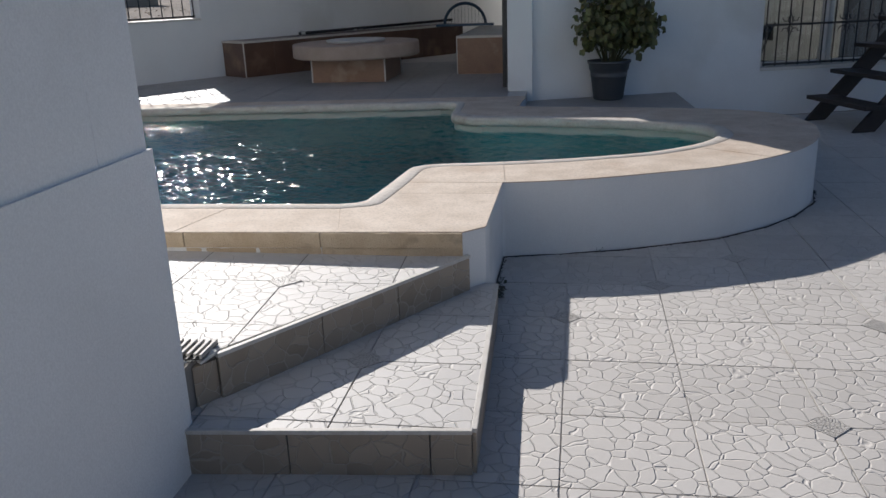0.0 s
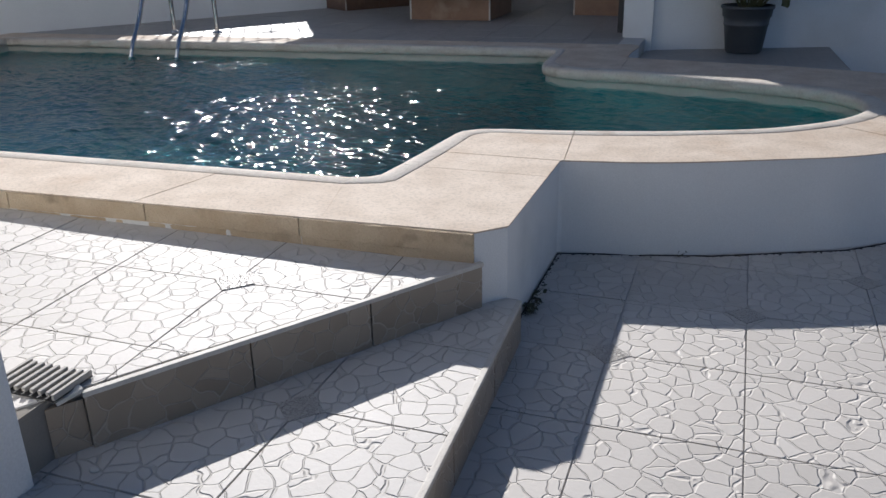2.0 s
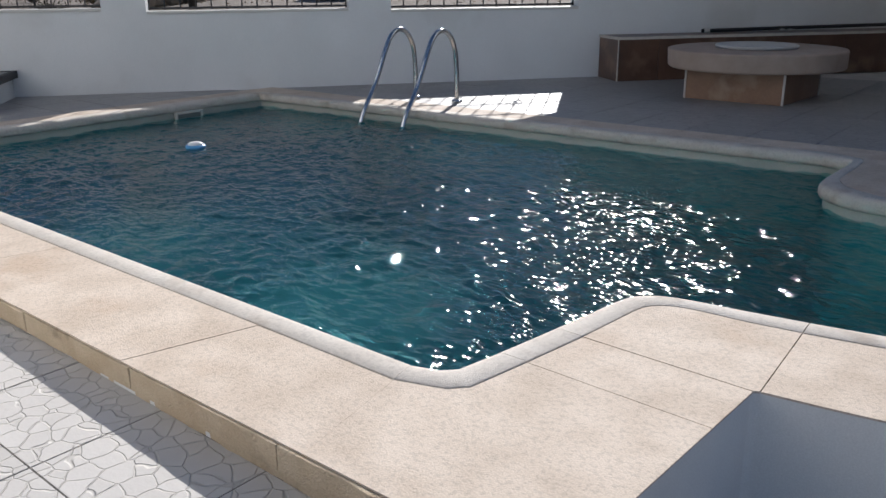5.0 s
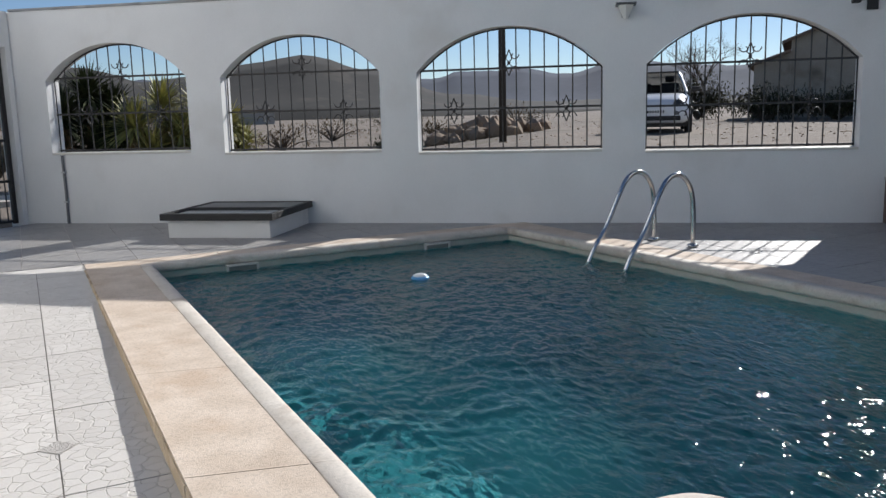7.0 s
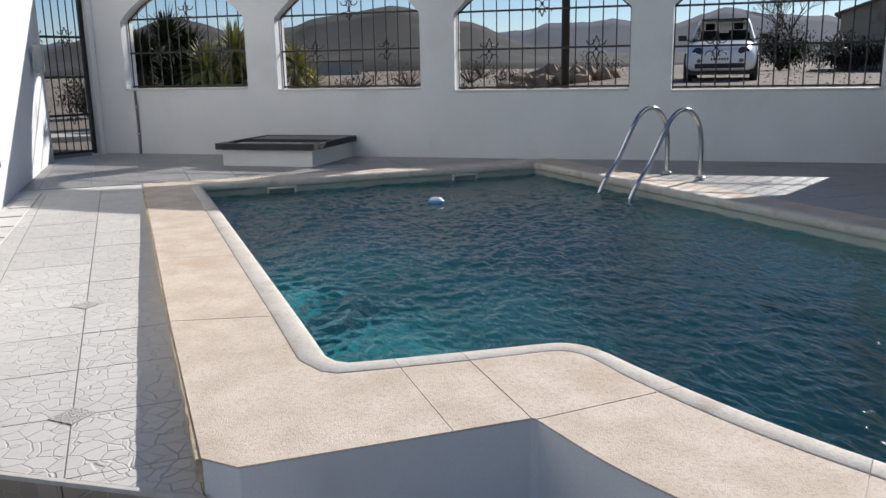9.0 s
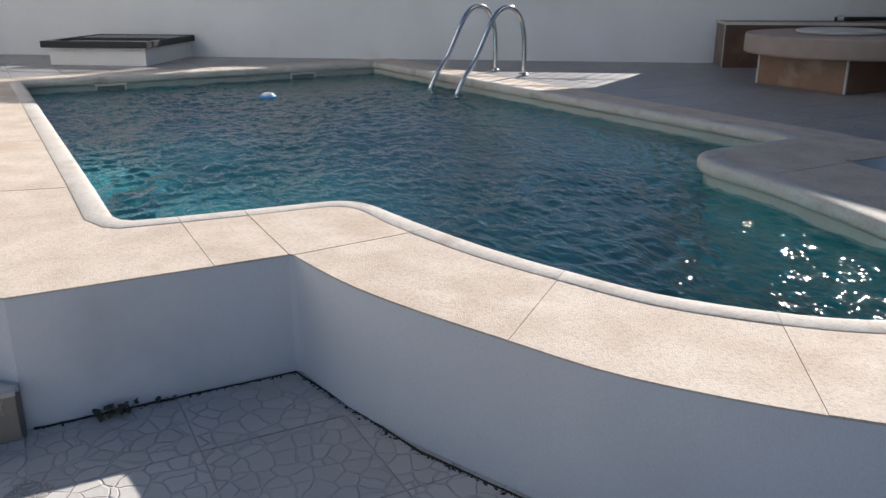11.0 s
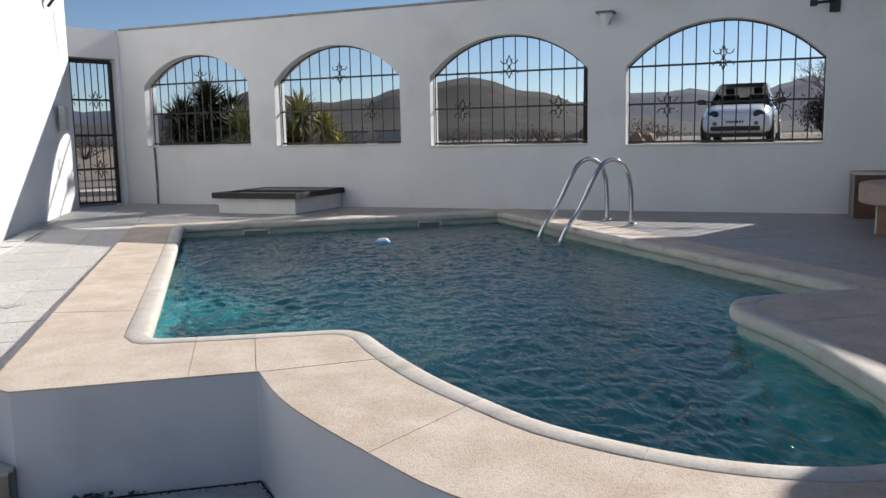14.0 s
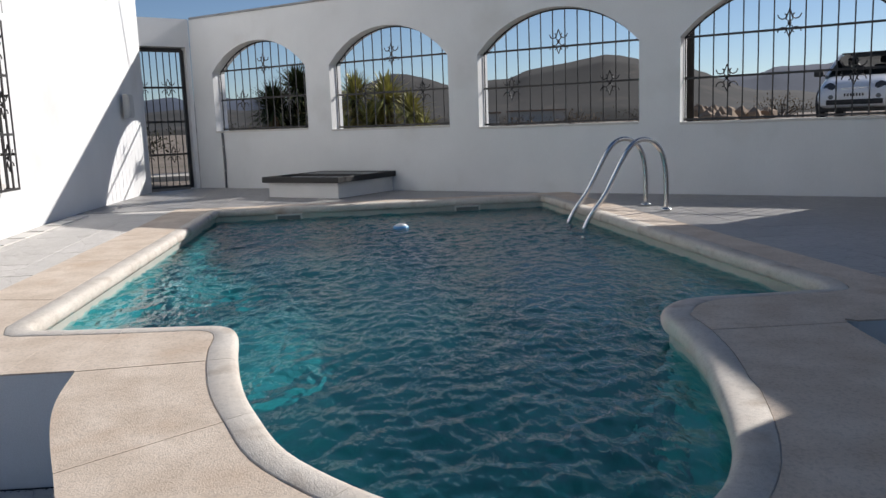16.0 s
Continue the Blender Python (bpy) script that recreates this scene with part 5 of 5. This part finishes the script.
part("wall", house_block(0.75, 6.9, 4.5, 2.75, 3.95, 2.75, 3.8), OLD, oh)
part("roof", roof_slab((0.45, 2.63), (3.8, 3.95), 4.5), ROOF, oh, "clay-tiled roof slope")
part("roof", roof_slab((3.8, 3.95), (7.2, 2.63), 4.5), ROOF, oh, "clay-tiled roof slope")
part("lean_to", house_block(-0.45, 0.745, 3.6, 1.95, 2.35, 2.36, 0.73), OLD, oh, "low stone lean-to")
part("lean_to_roof", roof_slab((-0.65, 1.885), (0.74, 2.36), 3.6, 0.09), ROOF, oh)

# far farm sheds
SHED = material("pale_shed_render", (0.42, 0.40, 0.37), 0.9, grain=5, scale=0.5)
for k, (x, y, w, h) in enumerate(((-128, 20, 7, 2.0), (-135, 31, 9, 2.2), (-120, 6, 5, 1.8))):
    z = ground_height(x, y)
    sh = thing("farm_shed", "small pale farm building far across the plain", "shed", Matrix.Translation((x, y, z - 0.1)), "far farm buildings")
    part("wall", box(-2, 2, -w / 2, w / 2, 0, h), SHED, sh)
    part("roof", box(-2.3, 2.3, -w / 2 - 0.3, w / 2 + 0.3, h, h + 0.25), ROOF, sh)

# rubble heap and field stones
ROCK = material("ochre_rock", (0.34, 0.25, 0.17), 0.95, second=(0.25, 0.18, 0.12), scale=3, grain=30, bump=0.8)
rng = random.Random(31)
rub = bmesh.new()
for k in range(150):
    a, rr = rng.uniform(0, math.tau), rng.random() ** 0.7
    x, y = -21.3 + math.cos(a) * rr * 2.0, 14.8 + math.sin(a) * rr * 1.9
    s = rng.uniform(0.08, 0.26)
    verts = bmesh.ops.create_icosphere(rub, subdivisions=1, radius=s, matrix=Matrix.Translation((x, y, ground_height(x, y) + 0.42 * (1 - rr) + s * 0.3)))["verts"]
    for v in verts:
        v.co += Vector((rng.gauss(0, 1), rng.gauss(0, 1), rng.gauss(0, 1))) * s * 0.16
tagged(link("rubble_heap", rub, ROCK), "heap of ochre rubble on the dirt", "rubble", kind="stuff")
stones = bmesh.new()
for k in range(1600):
    x, y = rng.uniform(-30, -8), rng.uniform(2, 26)
    if outside(x, y) < 1.2:
        continue
    s = rng.uniform(0.008, 0.035)
    bmesh.ops.create_icosphere(stones, subdivisions=1, radius=s, matrix=Matrix.Translation((x, y, ground_height(x, y) + s * 0.2)) @ Matrix.Diagonal((rng.uniform(0.7, 1.4), rng.uniform(0.7, 1.4), 0.6, 1)))
tagged(link("field_stones", stones, ROCK), "loose stones on the dry ground", "stones", kind="stuff")
kerb = tagged(link("road", prism([(-13.2, -6), (-12.0, -6), (-12.9, 3.0), (-14.2, 3.0)], 0.0, 0.47), material("pale_track", (0.50, 0.46, 0.40), 0.95, second=(0.42, 0.38, 0.33), scale=1.5, grain=30)), "pale dirt track outside the gate", "road", kind="structure")

# ---- parked car ----
PAINT = plain("white_car_paint", (0.78, 0.79, 0.80), 0.25, coat=0.6)
DARKG = glass("tinted_car_glass", (0.30, 0.33, 0.35), 0.01)
DARKG.node_tree.nodes["Principled BSDF"].inputs["IOR"].default_value = 1.04
CX, CY = -14.45, 15.75
face = Vector((2.0 - CX, 4.6 - CY)).normalized()
car = thing("parked_car", "small white retro hatchback with a black roof, parked facing the wall", "car", along(CX, CY, face.x, face.y) @ Matrix.Rotation(radians(-5), 4, 'Z') @ Matrix.Translation((0, 0, ground_height(CX, CY) - 0.03)) @ Matrix.Scale(0.93, 4))


def loft(sections, closed_ends=True):
    bm = bmesh.new()
    rings = [[bm.verts.new(p) for p in s] for s in sections]
    for a, b in zip(rings, rings[1:]):
        for k in range(len(a)):
            q = (k + 1) % len(a)
            bm.faces.new((a[k], a[q], b[q], b[k]))
    if closed_ends:
        bm.faces.new(rings[0][::-1])
        bm.faces.new(rings[-1])
    return bm


def car_section(x, half, z0, z1, r=0.16, lean=0.0):
    """A rounded slice across the car; the top corners lean inwards."""
    pts = []
    for sx, sz, a0 in ((1, 1, 0), (-1, 1, 90), (-1, -1, 180), (1, -1, 270)):
        rr = r if sz > 0 else r * 0.6
        for k in range(5):
            a = radians(a0 + k * 22.5)
            pts.append((x, sx * (half - rr - (lean if sz > 0 else 0.0)) + rr * math.cos(a), (z1 if sz > 0 else z0) - sz * rr + rr * math.sin(a)))
    return pts


body_sections = [car_section(x, h, a, b, r) for x, h, a, b, r in ((-1.78, 0.62, 0.35, 0.78, 0.15), (-1.70, 0.75, 0.25, 0.92, 0.2), (-1.2, 0.81, 0.20, 0.97, 0.2), (0.0, 0.82, 0.20, 0.96, 0.18), (0.75, 0.815, 0.20, 0.955, 0.22), (1.10, 0.80, 0.21, 0.93, 0.30), (1.38, 0.785, 0.22, 0.87, 0.33), (1.58, 0.76, 0.24, 0.79, 0.30), (1.70, 0.71, 0.26, 0.71, 0.24), (1.77, 0.62, 0.30, 0.60, 0.14))]
cb = part("body", loft(body_sections), PAINT, car, smooth=True)
cab = [car_section(x, h, 0.9, b, r, lean) for x, h, b, r, lean in ((-1.62, 0.70, 1.02, 0.05, 0.02), (-1.25, 0.72, 1.34, 0.14, 0.13), (-0.55, 0.74, 1.48, 0.17, 0.17), (0.10, 0.74, 1.47, 0.16, 0.17), (0.36, 0.74, 1.36, 0.13, 0.13), (0.92, 0.74, 0.96, 0.03, 0.01))]
part("cabin_glass", loft(cab), DARKG, car, "dark windows and windscreen", True)
part("roof", loft([car_section(x, h, a, b, 0.03) for x, h, a, b in ((-1.25, 0.55, 1.32, 1.36), (-0.55, 0.55, 1.455, 1.50), (0.12, 0.54, 1.45, 1.485))]), plain("black_roof", (0.02, 0.02, 0.022), 0.35), car, "black roof", True)
for s in (-1, 1):
    part("windscreen_pillar", tube([(0.12, s * 0.55, 1.43), (0.38, s * 0.60, 1.31), (0.90, s * 0.71, 0.955)], 0.035, 8), PAINT, car)
    hd = part("headlight", lathe([(0.0, 0.0), (0.13, 0.0), (0.13, 0.025), (0.085, 0.05), (0.0, 0.055)], 18), plain("headlight_glass", (0.05, 0.053, 0.058), 0.15), car, "round headlight")
    hd.matrix_local = Matrix.Translation((1.675, s * 0.50, 0.655)) @ Matrix.Rotation(s * radians(14), 4, 'Z') @ Matrix.Rotation(radians(68), 4, 'Y')
    lo = part("lower_lamp", lathe([(0.0, 0.0), (0.075, 0.0), (0.06, 0.03), (0.0, 0.04)], 16), plain("lower_lamp_glass", (0.14, 0.145, 0.15), 0.15), car)
    lo.matrix_local = Matrix.Translation((1.738, s * 0.46, 0.49)) @ Matrix.Rotation(radians(85), 4, 'Y')
    part("mirror", box(-0.05, 0.06, -0.10, 0.10, -0.065, 0.065, 0.045, Matrix.Translation((0.60, s * 0.93, 1.03)), 3), BLACK, car, smooth=True)
    part("mirror_arm", tube([(0.62, s * 0.74, 0.96), (0.60, s * 0.86, 1.0)], 0.02, 6), BLACK, car)
    part("wheel_arch", tube([(1.12 + 0.35 * math.cos(a), s * 0.805, 0.30 + 0.35 * math.sin(a)) for a in [math.pi * j / 10 for j in range(11)]], 0.018, 6), BLACK, car)
    for x in (-1.12, 1.12):
        wh = part("wheel", lathe([(0.2, -0.09), (0.28, -0.085), (0.30, -0.05), (0.30, 0.05), (0.28, 0.085), (0.2, 0.09)], 28), BLACK, car, "black tyre", True)
        wh.matrix_local = Matrix.Translation((x, s * 0.74, 0.30)) @ Matrix.Rotation(math.pi / 2, 4, 'X')
        part("rim", lathe([(0.0, -0.088), (0.19, -0.092), (0.2, -0.08), (0.2, 0.08), (0.19, 0.092), (0.0, 0.088)], 20), GREY_BOX, wh, "grey wheel rim")
part("bumper_slot", box(1.60, 1.79, -0.56, 0.56, 0.30, 0.425, 0.06, segments=3), BLACK, car, "black lower grille")
part("number_plate", box(1.715, 1.775, -0.26, 0.26, 0.465, 0.56, 0.006), plain("white_plate", (0.75, 0.75, 0.74), 0.4), car, "white number plate with unreadable dark characters")
for k in range(7):
    part("plate_mark", box(1.775, 1.779, -0.2 + k * 0.058, -0.2 + k * 0.058 + 0.034, 0.485, 0.54), BLACK, car)
for z in (0.615, 0.645):
    part("chrome_bar", box(1.64, 1.745, -0.26, 0.26, z, z + 0.014, 0.004), STEEL, car, "chrome nose bar")
part("nose_badge", lathe([(0.0, 0.0), (0.045, 0.0), (0.045, 0.012), (0.0, 0.016)], 16), plain("dark_badge", (0.15, 0.02, 0.025), 0.3), car, "plain round dark badge").matrix_local = Matrix.Translation((1.655, 0, 0.70)) @ Matrix.Rotation(radians(60), 4, 'Y')
for s in (-1, 1):
    part("seat", box(-0.25, -0.05, s * 0.33 - 0.22, s * 0.33 + 0.22, 0.9, 1.18, 0.05), BLACK, car, "dark seat back")
    part("headrest", box(-0.22, -0.10, s * 0.33 - 0.11, s * 0.33 + 0.11, 1.19, 1.35, 0.055), BLACK, car)
part("dashboard", box(0.45, 0.85, -0.66, 0.66, 0.9, 0.97, 0.02), BLACK, car)
part("rear_panel", box(-1.5, -1.42, -0.6, 0.6, 0.9, 1.12, 0.02), BLACK, car)
part("underside", box(-1.5, 1.6, -0.7, 0.7, 0.16, 0.30, 0.02), BLACK, car)


# ---- floor pieces ----
lay(floor, FLOOR_TILE, (0.147, 2.967), 0.0, 0.447, range(-3, 9), range(-7, 14), [((-4.9, -4.9), (6.9, -4.9)), ((2.15, 9.18), (1.16, 8.855))], lambda x: 0.0)
lay(deck, DECK_TILE, (-0.55, 2.955), TURN2, 0.452, range(-13, 1), range(-3, 1), [((-6.19, 3.12), (-6.19, 2.0)), ((-1.01, 2.255), (-0.30, 3.345)), ((-0.3, 3.326), (-6.2, 3.11)), ((-6.2, 2.04), (-0.3, 2.07))], deck_height)
STEP_CUT = [((-1.05, 2.034), (-0.124, 2.124)), ((-0.124, 2.1), (-0.177, 3.42)), ((-0.2, 3.42), (-0.3, 3.42)), ((-0.29, 3.34), (-1.01, 2.24))]
lay(step_low, DECK_TILE, (-0.575, 2.57), 0.0, 0.45, range(-2, 2), range(-2, 3), STEP_CUT, lambda x: 0.158)
FAR_CUT = [((-9.98, 2.7), (-9.45, 2.03)), ((-9.45, 2.03), (-6.2, 2.04)), ((-1.9, 14.0), (-9.93, 2.75))]
# far and west tiles take the tile colour darkened for shade
lay(deck_west, SHADED_TILE, (-6.2, 3.1), TURN2, 0.452, range(-9, 0), range(-3, 9), FAR_CUT + [((-6.45, 2.0), (-6.45, 7.4))], lambda x: DECK)
lay(deck_far, SHADED_TILE, (-6.66, 7.47), 0.047, 0.452, range(-4, 15), range(0, 9), [((-1.9, 14.0), (-9.93, 2.75)), ((-0.5, 7.0), (-0.5, 14.0))], lambda x: DECK)

INSET = paving("pale_mosaic_inset", (0.54, 0.51, 0.47), (0.47, 0.44, 0.40), (0.42, 0.39, 0.35), cell=75, deep=1.0, width=0.12)
for px, py, z, turn, host in ((1.041, 4.308, 0.0, 0, floor), (0.594, 3.861, 0.0, 0, floor), (0.147, 3.414, 0.0, 0, floor), (-0.575, 2.57, 0.158, 0, step_low), (-1.002, 2.94, deck_height(-1.0), TURN2, deck), (1.488, 3.414, 0.0, 0, floor), (1.041, 2.52, 0.0, 0, floor), (-2.358, 2.89, deck_height(-2.36), TURN2, deck)):
    bm = prism([(0.075, 0), (0, 0.075), (-0.075, 0), (0, -0.075)], 0.0, 0.0035, 0.0015)
    ob = part("inset_tile", bm, INSET, host, "small diamond mosaic inset")
    ob.matrix_world = Matrix.Translation((px, py, z - 0.0005)) @ Matrix.Rotation(turn, 4, 'Z')
